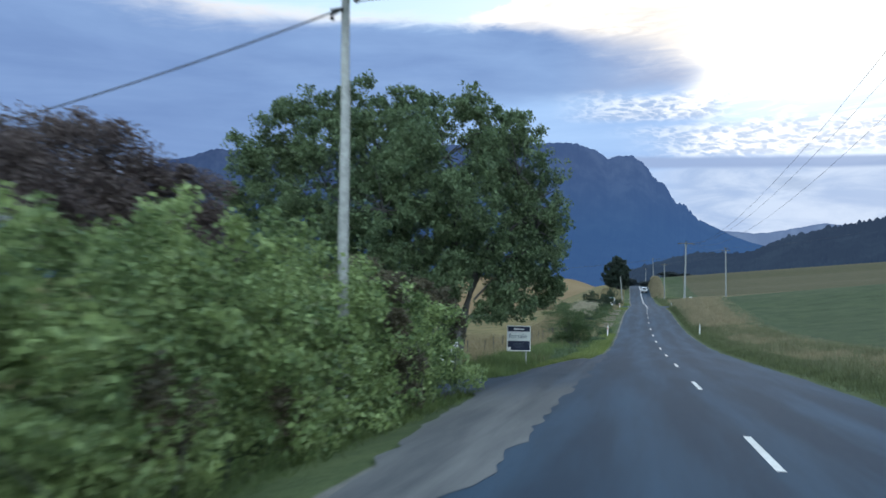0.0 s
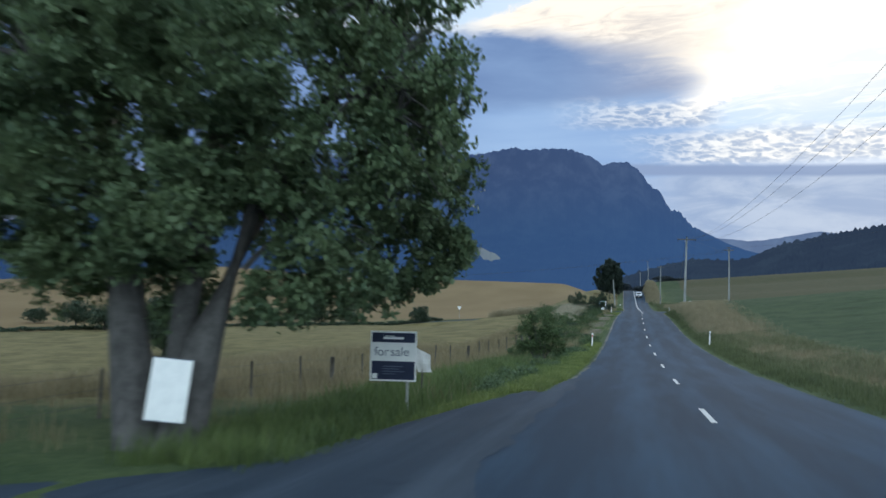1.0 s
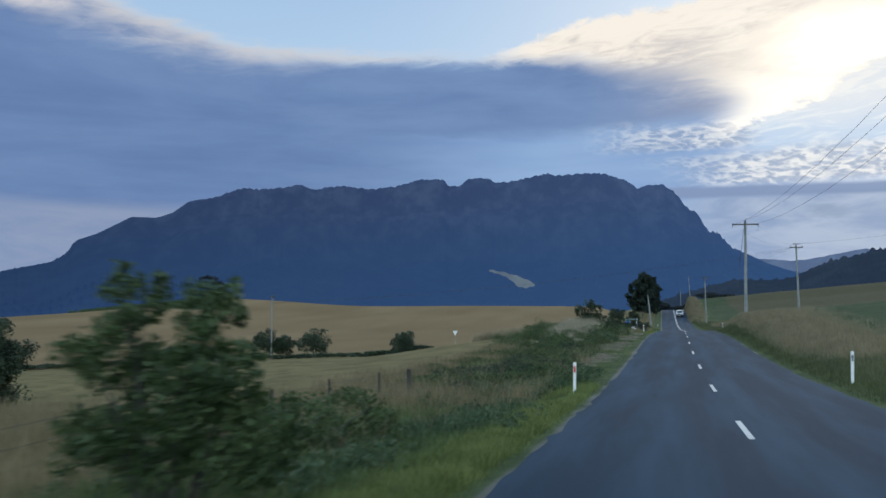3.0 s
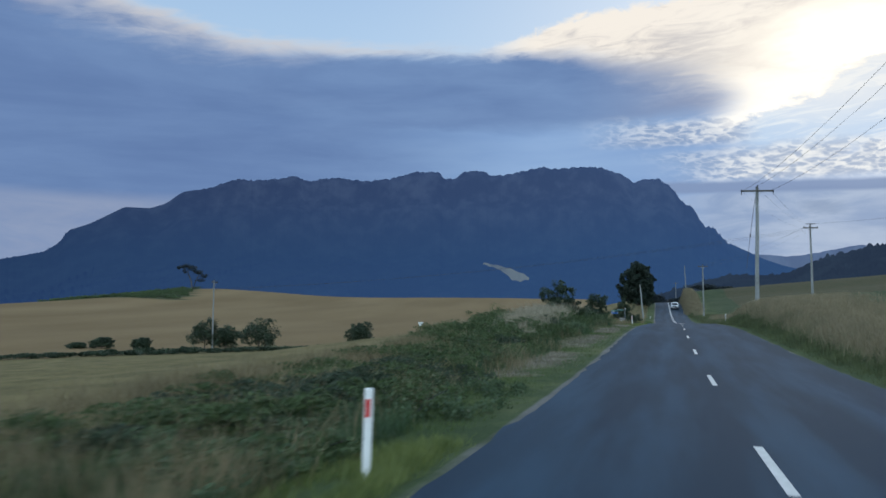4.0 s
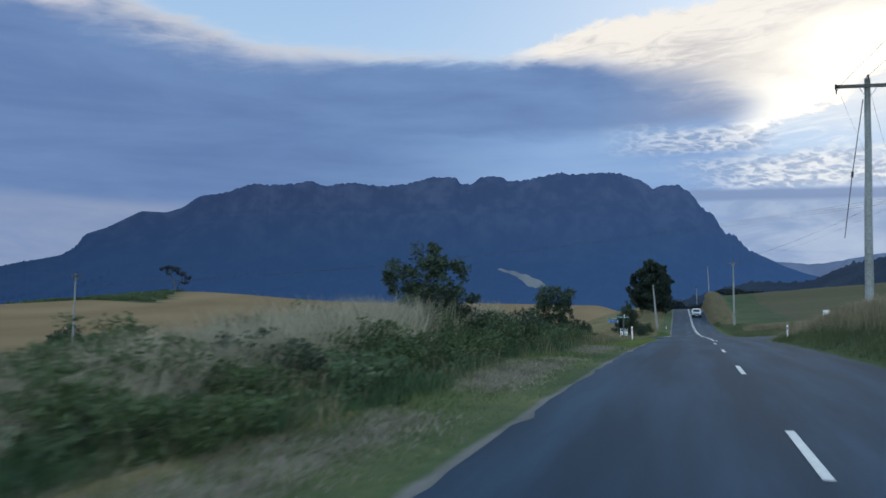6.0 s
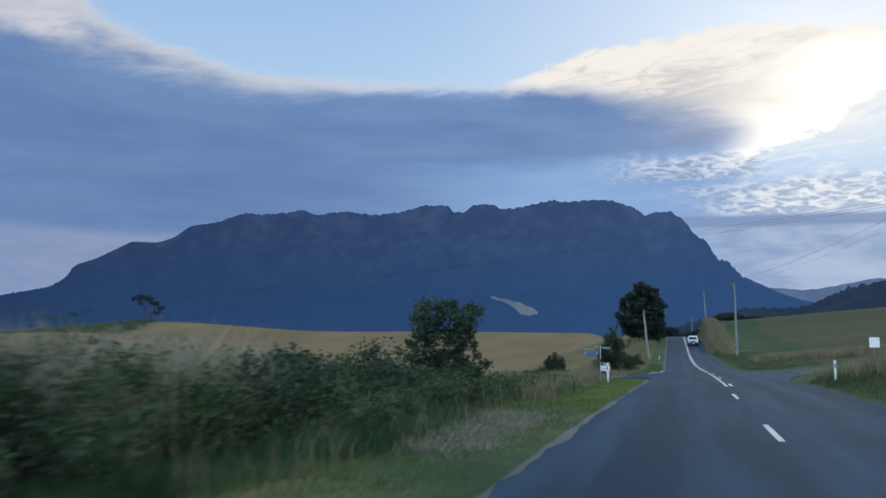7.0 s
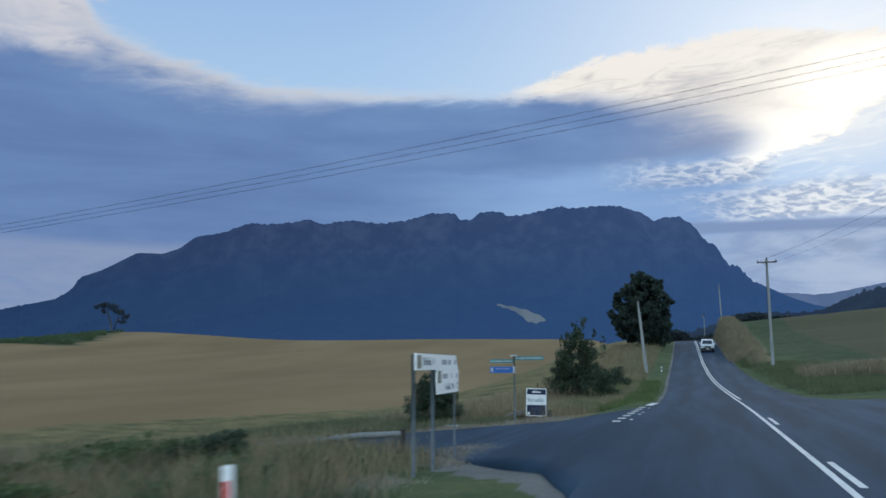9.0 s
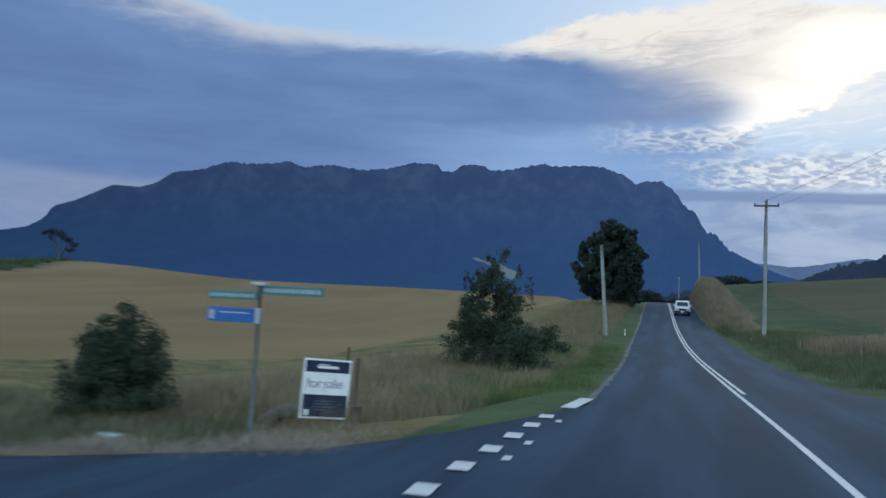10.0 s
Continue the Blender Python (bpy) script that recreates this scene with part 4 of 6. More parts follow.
def power_pole(x, y, top, label, arm=1.0, turn=0.0, lean=(0, 0), r=0.15, strain=False, base=None, wood=None):
    wood = wood or POLEWOOD
    z = landz(x, y) if base is None else base
    h = top - z
    o = thing("power_pole", (x, y, z), label, "power pole", "power poles", turn, lean)
    n = 7
    pts = [(0.012 * math.sin(i * 1.7), 0.01 * math.cos(i), -0.4 + (h + 0.4) * i / n) for i in range(n + 1)]
    part("pole", tubes("pole", wood, [(pts, [r * (1 - 0.35 * i / n) for i in range(n + 1)], 10)]), wood, o)
    if arm:
        c = part("crossarm", boxes(((-arm, -0.17, h - 0.44), (arm, -0.05, h - 0.29), 0.012)), DARKWOOD, o)
        braces = bmesh.new()
        for s in (-1, 1):
            mm = Matrix.Translation((s * 0.28, -0.11, h - 0.56)) @ Matrix.Rotation(s * radians(-58), 4, "Y")
            box(braces, (-0.32, -0.015, -0.015), (0.32, 0.015, 0.015), 0, mm)
        part("brace", braces, STEEL, c)
        for s in (-1, 0, 1):
            zz = h - 0.30 if s else h - 0.02
            if strain and s:
                items = [([(s * arm * 0.93, -0.13, h - 0.36), (s * arm * 1.04, -0.13, h - 0.36)], [0.06, 0.13], 8), ([(s * arm * 1.0, -0.13, h - 0.42), (s * arm * 1.0, -0.13, h - 0.72)], [0.05, 0.02], 6)]
            else:
                items = [([(s * arm * 0.92, -0.11, zz), (s * arm * 0.92, -0.11, zz + 0.07), (s * arm * 0.92, -0.11, zz + 0.16)], [0.03, 0.06, 0.035], 8)]
            part("insulator", tubes("insulator", WIRE, items), WIRE, c)
    return o


def arm_ends(x, y, top, arm, turn=0.0):
    c, s = math.cos(radians(turn)), math.sin(radians(turn))
    return [(x - arm * c, y - arm * s, top - 0.3), (x, y, top + 0.1), (x + arm * c, y + arm * s, top - 0.3)]


p_a = power_pole(-6.85, 14.3, 7.35, "slim grey power pole standing in a bramble hedge", arm=0, r=0.115, base=-0.85, lean=(0, -0.8), wood=GREYWOOD)
part("insulator", tubes("insulator", WIRE, [([(-.02, -.1, 7.75), (-.22, -.1, 7.7), (-.24, -.1, 7.55)], [.03, .07, .05], 7), ([(.05, -.1, 8.0), (.22, -.1, 7.98), (.24, -.1, 7.85)], [.03, .07, .05], 7)]), WIRE, p_a)
p_0 = power_pole(9.2, 18.0, 13.3, "grey timber power pole on the grass verge", 0.95, r=0.16)
p_1 = power_pole(6.05, 149.1, 11.35, "grey timber power pole with a heavy crossarm on a grassy bank", 1.3, r=0.19, strain=True, lean=(0, 1.6))
p_2 = power_pole(16.9, 190.0, 12.4, "grey timber power pole with two crossarms in a paddock", 0.95, r=0.17, turn=12)
part("crossarm", boxes(((-0.55, -0.15, 12.4 - landz(16.9, 190) + 0.12), (0.55, -0.06, 12.4 - landz(16.9, 190) + 0.22), 0.01)), DARKWOOD, p_2)
p_3 = power_pole(5.6, 251.4, 11.55, "tall grey timber power pole with a crossarm beside the road", 0.95, r=0.17)
power_pole(3.9, 338.0, 17.2, "slender leaning power pole on the road cutting", 0, r=0.15, lean=(0, -2.2))
power_pole(-72.0, 191.0, 6.1, "thin pale power pole in a paddock by a hedgerow", 0.8, r=0.14, turn=90)
power_pole(-6.49, 249.3, 7.55, "bare grey timber pole leaning over the verge", 0, r=0.19, lean=(0, -4.6))
power_pole(1.5, 420.0, 16.0, "distant power pole beyond the crest", 0.9, r=0.15)
E0, E1 = arm_ends(9.2, 18, 13.3, 1.2), arm_ends(6.3, 149.1, 11.3, 1.2)
E2, E3 = arm_ends(16.9, 190, 12.4, 0.9, 12), arm_ends(5.6, 251.4, 11.55, 0.9)
for a, b in zip(E0, E1):
    wire(a, b, 3.6, p_0)
for a, b in zip(E1, E2):
    wire(a, b, 0.7, p_1, 0.006)
for a, b in zip(E2, E3):
    wire(a, b, 0.7, p_2, 0.006)
for k, b in enumerate(arm_ends(-72.0, 191.0, 6.3, 0.7, 90)):
    wire((16.4, 190 + 0.4 * (k - 1), 12.0 - 0.17 * k), (b[0], b[1], 4.5 + 0.15 * k), 1.3, p_2, 0.008)
wire((-7.06, 14.3, 6.92), (-24.0, 17.5, 4.75), 0.35, p_a, 0.02)
wire((-6.75, 14.3, 7.05), (9.2, 18.0, 10.4), 0.3, p_a, 0.014)
wire((16.9, 190.2, 12.6), (46, 196, 16.5), 0.6, p_2)
part("stay", tubes("stay", WIRE, [([(-.15, .2, 9.4), (-.5, .9, 6.0), (-.75, 1.3, 3.2)], [.02, .02, .02], 5), ([(-.48, .87, 6.2), (-.5, .9, 5.95)], [.06, .06], 6)]), WIRE, p_1)
part("cable", tubes("cable", WIRE, [([(-.12, -.14, 9.8), (-.2, -.16, 6), (-.14, -.14, 3)], [.018] * 3, 5)]), WIRE, p_3)


# ---------------------------------------------------------------- guide posts
def guide_post(x, y, label, red=False, lean=(0, 0), z=None, h=0.98):
    z = landz(x, y) if z is None else z
    o = thing("guide_post", (x, y, z), label, "guide post", "white guide posts", 0, lean)
    bm = bmesh.new()
    box(bm, (-0.048, -0.02, -0.15), (0.048, 0.02, h), 0.012)
    part("post", bm, WHITE, o)
    part("reflector", boxes(((-0.03, -0.026, h - 0.32), (0.03, -0.0215, h - 0.12), 0.002)), RED if red else GREYTEXT, o, "red reflector" if red else "dark reflector strip")
    return o


guide_post(-4.58, 81.75, "white guide post with a red reflector in verge grass", True, z=-2.43, lean=(0, 1.5), h=1.11)
guide_post(4.21, 85.0, "white plastic guide post in verge grass", z=-2.0, lean=(0, 2))
guide_post(4.49, 166.0, "white plastic guide post below a grassy bank", z=-0.56)
guide_post(-5.4, 169.35, "white guide post with a red reflector near the junction", True, z=-0.82, lean=(0, -1.5), h=1.05)
guide_post(4.56, 249.4, "white plastic guide post leaning by the road", z=-0.35, lean=(0, -6))
guide_post(-5.1, 251.5, "white plastic guide post in verge grass", z=-0.15)


# ---------------------------------------------------------------- for-sale boards
def sale_board(at, turn, w, h, legs, label, lean=(0, 0)):
    """A two-post sale board; at is the middle of its lower edge."""
    o = thing("sale_board", at, label, "sign", "sale boards", turn, lean)
    part("panel", boxes(((-w / 2, -0.012, 0), (w / 2, 0.012, h), 0.004)), WHITE, o)
    m = 0.035
    part("top_band", boxes(((-w / 2 + m, -0.0165, h * 0.775), (w / 2 - m, -0.0125, h - m), 0)), NAVY, o, "navy header band")
    part("lower_band", boxes(((-w / 2 + m, -0.0165, m), (w / 2 - m, -0.0125, h * 0.40), 0)), NAVY, o, "navy footer band")
    part("emblem", boxes(((-w * 0.22, -0.0205, h * 0.84), (w * 0.22, -0.017, h * 0.885), 0), ((-w * 0.2, -0.0205, h * 0.895), (w * 0.02, -0.017, h * 0.91), 0)), WHITE, o, "white printed mark")
    for txt, x in (("for", -0.255 * w), ("sale", 0.14 * w)):
        t = turned(lettering(txt, w * 0.27, GREYTEXT), Matrix.Translation((x, -0.0145, h * 0.585)) @ Matrix.Rotation(radians(90), 4, "X"))
        part("lettering", t, GREYTEXT, o, "thin grey lettering")
    part("square_mark", boxes(((-w / 2 + m + .02, -0.0205, m + .02), (-w / 2 + m + .13, -0.017, m + .13), 0)), WHITE, o, "white square")
    for k, (x0, x1) in enumerate(((-.22, .2), (-.22, .12), (-.22, .25), (-.22, .05))):
        part("print_line", boxes(((x0 * w, -0.0205, h * (0.29 - 0.05 * k)), (x1 * w, -0.017, h * (0.302 - 0.05 * k)), 0)), GREYTEXT, o, "fine grey print")
    for x, d in legs:
        part("leg", boxes(((x - 0.03, 0.013, -d), (x + 0.03, 0.06, h * 0.6), 0.006)), DARKWOOD if d < 0.4 else GREYWOOD, o)
    return o


sale_board((-6.67, 35.6, -0.83), 9.0, 1.02, 1.09, ((0.32, 0.75),), "white and navy for-sale board on timber legs by a paddock", (0, 0))
sale_board((-8.0, 196.52, -0.99), 40.0, 0.92, 1.10, ((-0.30, 0.36), (0.33, 0.36)), "white and navy for-sale board at the road junction", (0, 2.5))

# blank white board leaning on the oak
o = thing("white_board", (-8.36, 29.3, -0.93), "blank white rectangular board leaning on a tree trunk", "board", "", 16, (-7, 5))
part("panel", boxes(((-0.30, -0.01, 0), (0.30, 0.01, 0.93), 0.006)), WHITE, o)
for z in (-0.012, 0.931):
    part("frame_bar", boxes(((-0.31, -0.014, z), (0.31, 0.014, z + 0.012), 0.003)), GREYTEXT, o)

# feed bag over a fence post
def feed_bag():
    o = thing("plastic_bag", (-7.07, 39.72, landz(-7.07, 39.72)), "crumpled white plastic bag hung on a short stake", "bag", "", 10)
    bm = bmesh.new()
    rows = []
    for i in range(9):
        v = i / 8
        row = []
        for k in range(7):
            h = k / 6
            x = -0.20 + 0.40 * h + (0.09 - 0.03 * h) * (1 - v) - 0.02 * math.sin(5 * v)
            z = 0.78 + 0.66 * v - 0.20 * h * v ** 2
            row.append(bm.verts.new((x, 0.035 * math.sin(7 * h + 3 * v) + 0.02 * math.sin(11 * v + h), z)))
        rows.append(row)
    for r0, r1 in zip(rows, rows[1:]):
        for k in range(6):
            bm.faces.new((r0[k], r0[k + 1], r1[k + 1], r1[k]))
    bmesh.ops.solidify(bm, geom=list(bm.faces), thickness=0.03)
    part("bag", bm, WHITE, o)
    part("stake", tubes("stake", DARKWOOD, [([(0, 0.05, -.2), (0.01, 0.05, 1.1)], [.03, .025], 6)]), DARKWOOD, o)


feed_bag()

# ---------------------------------------------------------------- paddock fence
fence = thing("fence", (-10, 44, landz(-10, 44)), "sagging wire fence on thin weathered timber posts", "fence")
FP = []
rngf = random.Random(8)
for k in range(19):
    y = 27.0 + 3.0 * k + rngf.uniform(-.5, .5)
    x = -12.2 + 0.05 * (y - 30) + rngf.uniform(-.1, .1)
    z = landz(x, y)
    h = rngf.choice((0.95, 1.05, 1.1, 1.0, 0.9))
    r = 0.035 if k % 6 else 0.09
    b = Vector((x + 10, y - 44, z - fence.location.z))
    FP.append(b + Vector((0, 0, h)))
    part("post", tubes("post", DARKWOOD, [([b - Vector((0, 0, .3)), b + Vector((rngf.uniform(-.05, .05), rngf.uniform(-.05, .05), h))], [r, r * 0.9], 7)]), DARKWOOD, fence)
for d in (0.12, 0.42, 0.72):
    pts = [p - Vector((0, 0, d)) for p in FP]
    part("wire", tubes("wire", WIRE, [(pts, [0.004] * len(pts), 4)]), WIRE, fence)


# ---------------------------------------------------------------- junction signs
def direction_sign():
    o = thing("direction_sign", (-6.683, 179.117, landz(-6.683, 179.117)), "white arrow-shaped direction sign on grey posts", "road sign", "", 95.0)
    z0 = o.location.z
    # own x runs along the road, own -y looks at the road
    def panel(x0, x1, lo, hi, tip, name, label):
        bm = bmesh.new()
        prof = [(x0, lo), (x1, lo), (x1 + tip, (lo + hi) / 2), (x1, hi), (x0, hi), (x0 - 0.04, (lo + hi) / 2)]
        f = [bm.verts.new((x, -0.012, z)) for x, z in prof]
        g = [bm.verts.new((x, 0.012, z)) for x, z in prof]
        bm.faces.new(f)
        bm.faces.new(g[::-1])
        for i in range(len(prof)):
            j = (i + 1) % len(prof)
            bm.faces.new((f[j], f[i], g[i], g[j]))
        return part(name, bm, SIGNWHITE, o, label)
    top = 1.234 - z0
    panel(-1.96, 1.70, top - 0.30, top, 0.0, "upper_panel", "white panel with dark place name")
    panel(-0.21, 1.70, top - 0.778, top - 0.301, 0.0, "lower_panel", "white panel with dark place names")
    tip = bmesh.new()
    vs = [tip.verts.new(p) for p in ((1.701, -0.012, top - 0.778), (1.964, -0.012, top - 0.778), (2.02, -0.012, top - 0.374), (1.701, -0.012, top), (1.701, 0.012, top - 0.778), (1.964, 0.012, top - 0.778), (2.02, 0.012, top - 0.374), (1.701, 0.012, top))]
    for q in ((0, 1, 2, 3), (7, 6, 5, 4), (0, 4, 5, 1), (1, 5, 6, 2), (2, 6, 7, 3), (3, 7, 4, 0)):
        tip.faces.new([vs[i] for i in q])
    part("arrow_tip", tip, SIGNWHITE, o)
    def word(txt, x, z, s):
        part("lettering", turned(lettering(txt, s, DARKTEXT), Matrix.Translation((x, -0.0145, z)) @ Matrix.Rotation(radians(90), 4, "X")), DARKTEXT, o)
    word("Sheffield", -1.07, top - 0.15, 0.21)
    word("4", -0.54, top - 0.15, 0.19)
    word("Cradle", 0.80, top - 0.65, 0.19)
    word("Mt", 1.32, top - 0.65, 0.19)
    word("5", 1.78, top - 0.65, 0.19)
    for x0, x1, z in ((0.24, 0.70, .15), (0.84, 1.16, .15), (1.50, 1.70, .15), (0.28, 0.78, .43), (1.15, 1.23, .43), (1.72, 1.86, .43)):
        part("print_bar", boxes(((x0, -0.0165, top - z - .05), (x1, -0.0125, top - z + .05), 0)), FADED, o, "unreadable grey print")
    for x, z in ((-1.86, top - 0.27), (-0.16, top - 0.56)):
        part("symbol", boxes(((x, -0.0165, z), (x + 0.30, -0.0125, z + 0.24), 0.0)), SYMBOL, o, "brown-grey square symbol")
    for x, r in ((-1.9, .036), (-0.36, .036), (1.80, .022)):
        part("post", tubes("post", POSTGREY, [([(x, 0.05, -.4), (x, 0.05, top - 0.02)], [r, r], 8)]), POSTGREY, o)


POSTGREY = rough_mat("dull_grey_post", (0.07, 0.085, 0.095), (0.13, 0.15, 0.16), 9.0, 0.6)
FADED = rough_mat("faded_print", (0.34, 0.33, 0.34), (0.44, 0.42, 0.42), 6.0, 0.5, bump=0.02)
DARKTEXT = rough_mat("dark_print", (0.03, 0.035, 0.045), (0.05, 0.055, 0.07), 6.0, 0.5, bump=0.02)
SYMBOL = rough_mat("symbol_print", (0.20, 0.19, 0.13), (0.28, 0.26, 0.18), 6.0, 0.5, bump=0.0)
direction_sign()


def street_sign():
    o = thing("street_sign", (-8.45, 194.6, landz(-8.45, 194.6)), "street name blades, green and blue, on a steel post", "street sign")
    z0 = o.location.z
    part("post", tubes("post", POSTGREY, [([(0, 0, -.4), (0, 0, 1.36 - z0)], [.03, .03], 8)]), POSTGREY, o)
    for nm, mat, a, x0, x1, lo, hi in (("blade", TEAL, -4, 0.05, 1.15, 1.22, 1.37), ("blade", TEAL, 6, -0.95, -0.04, 1.12, 1.26), ("blade", BLUE, 8, -0.95, -0.02, 0.74, 0.98)):
        m = Matrix.Rotation(radians(a), 4, "Y")
        bm = bmesh.new()
        box(bm, (x0, -0.012, lo - z0), (x1, 0.012, hi - z0), 0.004)
        b = part(nm, bm, mat, o, "teal street name blade" if mat == TEAL else "blue street name blade")
        k = 6 if mat == BLUE else 11
        w = (x1 - x0 - 0.06) / k
        for i in range(k):
            if mat == BLUE and i > 0:
                continue
            part("print_bar", boxes(((x0 + 0.03 + w * (i + 0.1), -0.0165, lo - z0 + 0.042), (x0 + 0.03 + w * (i + 0.66), -0.0125, hi - z0 - 0.042), 0)), FADED, b, "white print")
        if mat == BLUE:
            part("print_bar", boxes(((x0 + 0.24, -0.0165, lo - z0 + 0.15), (x1 - 0.16, -0.0125, lo - z0 + 0.17), 0)), FADED, b, "white print")
        if mat == BLUE:
            part("bracket", boxes(((x1 - 0.02, -0.05, lo - z0 - .01), (x1 + 0.07, 0.05, hi - z0 + .01), 0.01)), STEEL, b)
    part("cap", boxes(((-.14, -.05, 1.36 - z0), (.12, .05, 1.42 - z0), 0.012)), STEEL, o)


street_sign()

o = thing("give_way_sign", (-39.6, 199.0, landz(-39.6, 199)), "back of a pale triangular give way sign", "road sign")
bm = bmesh.new()
h0 = -0.55 - o.location.z
f = [bm.verts.new(p) for p in ((-.45, -.01, h0), (0, -.01, h0 - .82), (.45, -.01, h0))]
g = [bm.verts.new(p) for p in ((-.45, .01, h0), (0, .01, h0 - .82), (.45, .01, h0))]
bm.faces.new(f), bm.faces.new(g[::-1])
for i in range(3):
    bm.faces.new((f[(i + 1) % 3], f[i], g[i], g[(i + 1) % 3]))
part("plate", bm, WHITE, o)
part("post", tubes("post", STEEL, [([(0, .04, -.3), (0, .04, h0 - .05)], [.03, .03], 8)]), STEEL, o)
part("back_frame", boxes(((-.12, -.03, h0 - .4), (-.08, -.011, h0 - .05), 0), ((.08, -.03, h0 - .4), (.12, -.011, h0 - .05), 0)), DARKWOOD, o)

o = thing("road_sign", (8.9, 180.0, landz(8.9, 180.0)), "small white rectangular sign on a post above long grass", "road sign")
h0 = 1.72 - o.location.z
part("plate", boxes(((-.27, -.01, h0 - .58), (.27, .01, h0), 0.01)), WHITE, o)
part("post", tubes("post", STEEL, [([(0, .04, -.3), (0, .04, h0 - .05)], [.03, .03], 8)]), STEEL, o)

CONCRETE = rough_mat("pale_concrete", (0.22, 0.27, 0.26), (0.34, 0.39, 0.37), 8.0, 0.85)
o = thing("concrete_slab", (-10.8, 194.2, landz(-10.8, 194.2)), "pale concrete culvert slab on the verge", "slab")
part("slab", boxes(((-.24, -.15, -.1), (.24, .15, .09), 0.03)), CONCRETE, o)
o = thing("log", (-8.75, 197.0, landz(-8.75, 197.0)), "dark weathered log lying behind a for-sale board", "log")
part("log", tubes("log", DARKWOOD, [([(-.85, .1, .0), (-.55, 0, .12), (-.2, -.05, .26), (.2, 0, .32), (.75, .05, .24)], [.07, .12, .15, .14, .10], 9)]), DARKWOOD, o)
for x, y, h, r in ((-7.72, 197.4, 1.30, .025), (-8.25, 198.2, 1.55, .022), (-7.50, 196.9, 0.34, .085)):
    o = thing("stake", (x, y, landz(x, y)), "thin weathered fence stake in long grass" if h > 1 else "short dark post stub behind a for-sale board", "stake")
    part("stake", tubes("stake", DARKWOOD, [([(0, 0, -.3), (.01, 0, h * .5), (.03, 0, h)], [r * 1.15, r * 1.08, r], 7)]), DARKWOOD, o)


def low_rail():
    """Low weathered rail on stumpy posts along the edge of the side road."""
    a, b = Vector((-8.25, 181.25, -0.50)), Vector((-12.6, 179.7, -0.84))
    o = thing("rail_fence", (a.x, a.y, landz(a.x, a.y)), "low weathered timber rail on stumpy posts", "fence")
    m = o.matrix_basis.inverted()
    pts = [m @ (a.lerp(b, t) + Vector((0, 0, 0.03 * math.sin(t * 9)))) for t in (0, .2, .4, .6, .8, 1.0)]
    part("rail", tubes("rail", RAILWOOD, [(pts, [.065, .075, .08, .075, .08, .07], 8)]), RAILWOOD, o, "grey weathered timber rail")
    for t in (0.0, 0.36, 0.70, 1.0):
        p = a.lerp(b, t)
        top, foot = m @ (p + Vector((0, .1, .10))), m @ Vector((p.x, p.y + .1, landz(p.x, p.y) - .3))
        part("post", tubes("post", DARKWOOD, [([foot, foot.lerp(top, .5), top], [.085, .08, .075], 8)]), DARKWOOD, o)


low_rail()


def side_z(q, y, grade=-0.08):
    zz = -0.66 + grade * (q - 3.5) - 0.03
    return zz + (float(road_z(y)) - 0.004 - zz) * (1 - float(sm(q, 3.6, 6.5)))


# give-way marks across the side road mouths
def mark(x, y, lx, ly, turn, z=None):
    bm = bmesh.new()
    bmesh.ops.create_grid(bm, x_segments=2, y_segments=2, size=0.5, matrix=Matrix.Diagonal((lx, ly, 1, 1)))
    me = bpy.data.meshes.new("road_mark")
    bm.to_mesh(me)
    bm.free()
    me.materials.append(PAINT)
    o = new("road_mark", me)
    o.matrix_basis = pose(x, y, (side_z(abs(x), y) if z is None else z) + 0.014, 0, 0, turn)
    o.parent = road
    return o


for k in range(7):
    y = 188.3 + 1.38 * k
    mark(-4.1 + 0.04 * k, y, 0.24, 0.55, 4)
    if k in (0, 2, 3, 5):
        mark(-3.72 + 0.03 * k, y + 0.75, 0.10, 0.34, 4)
mark(-3.62, 199.6, 0.30, 2.4, -4)
for k in range(5):
    mark(6.0 + 1.2 * k, 188 + 1.5 * k, 0.3, 0.9, -40, z=-0.66 + 0.06 * (2.5 + 1.2 * k) + 0.03)

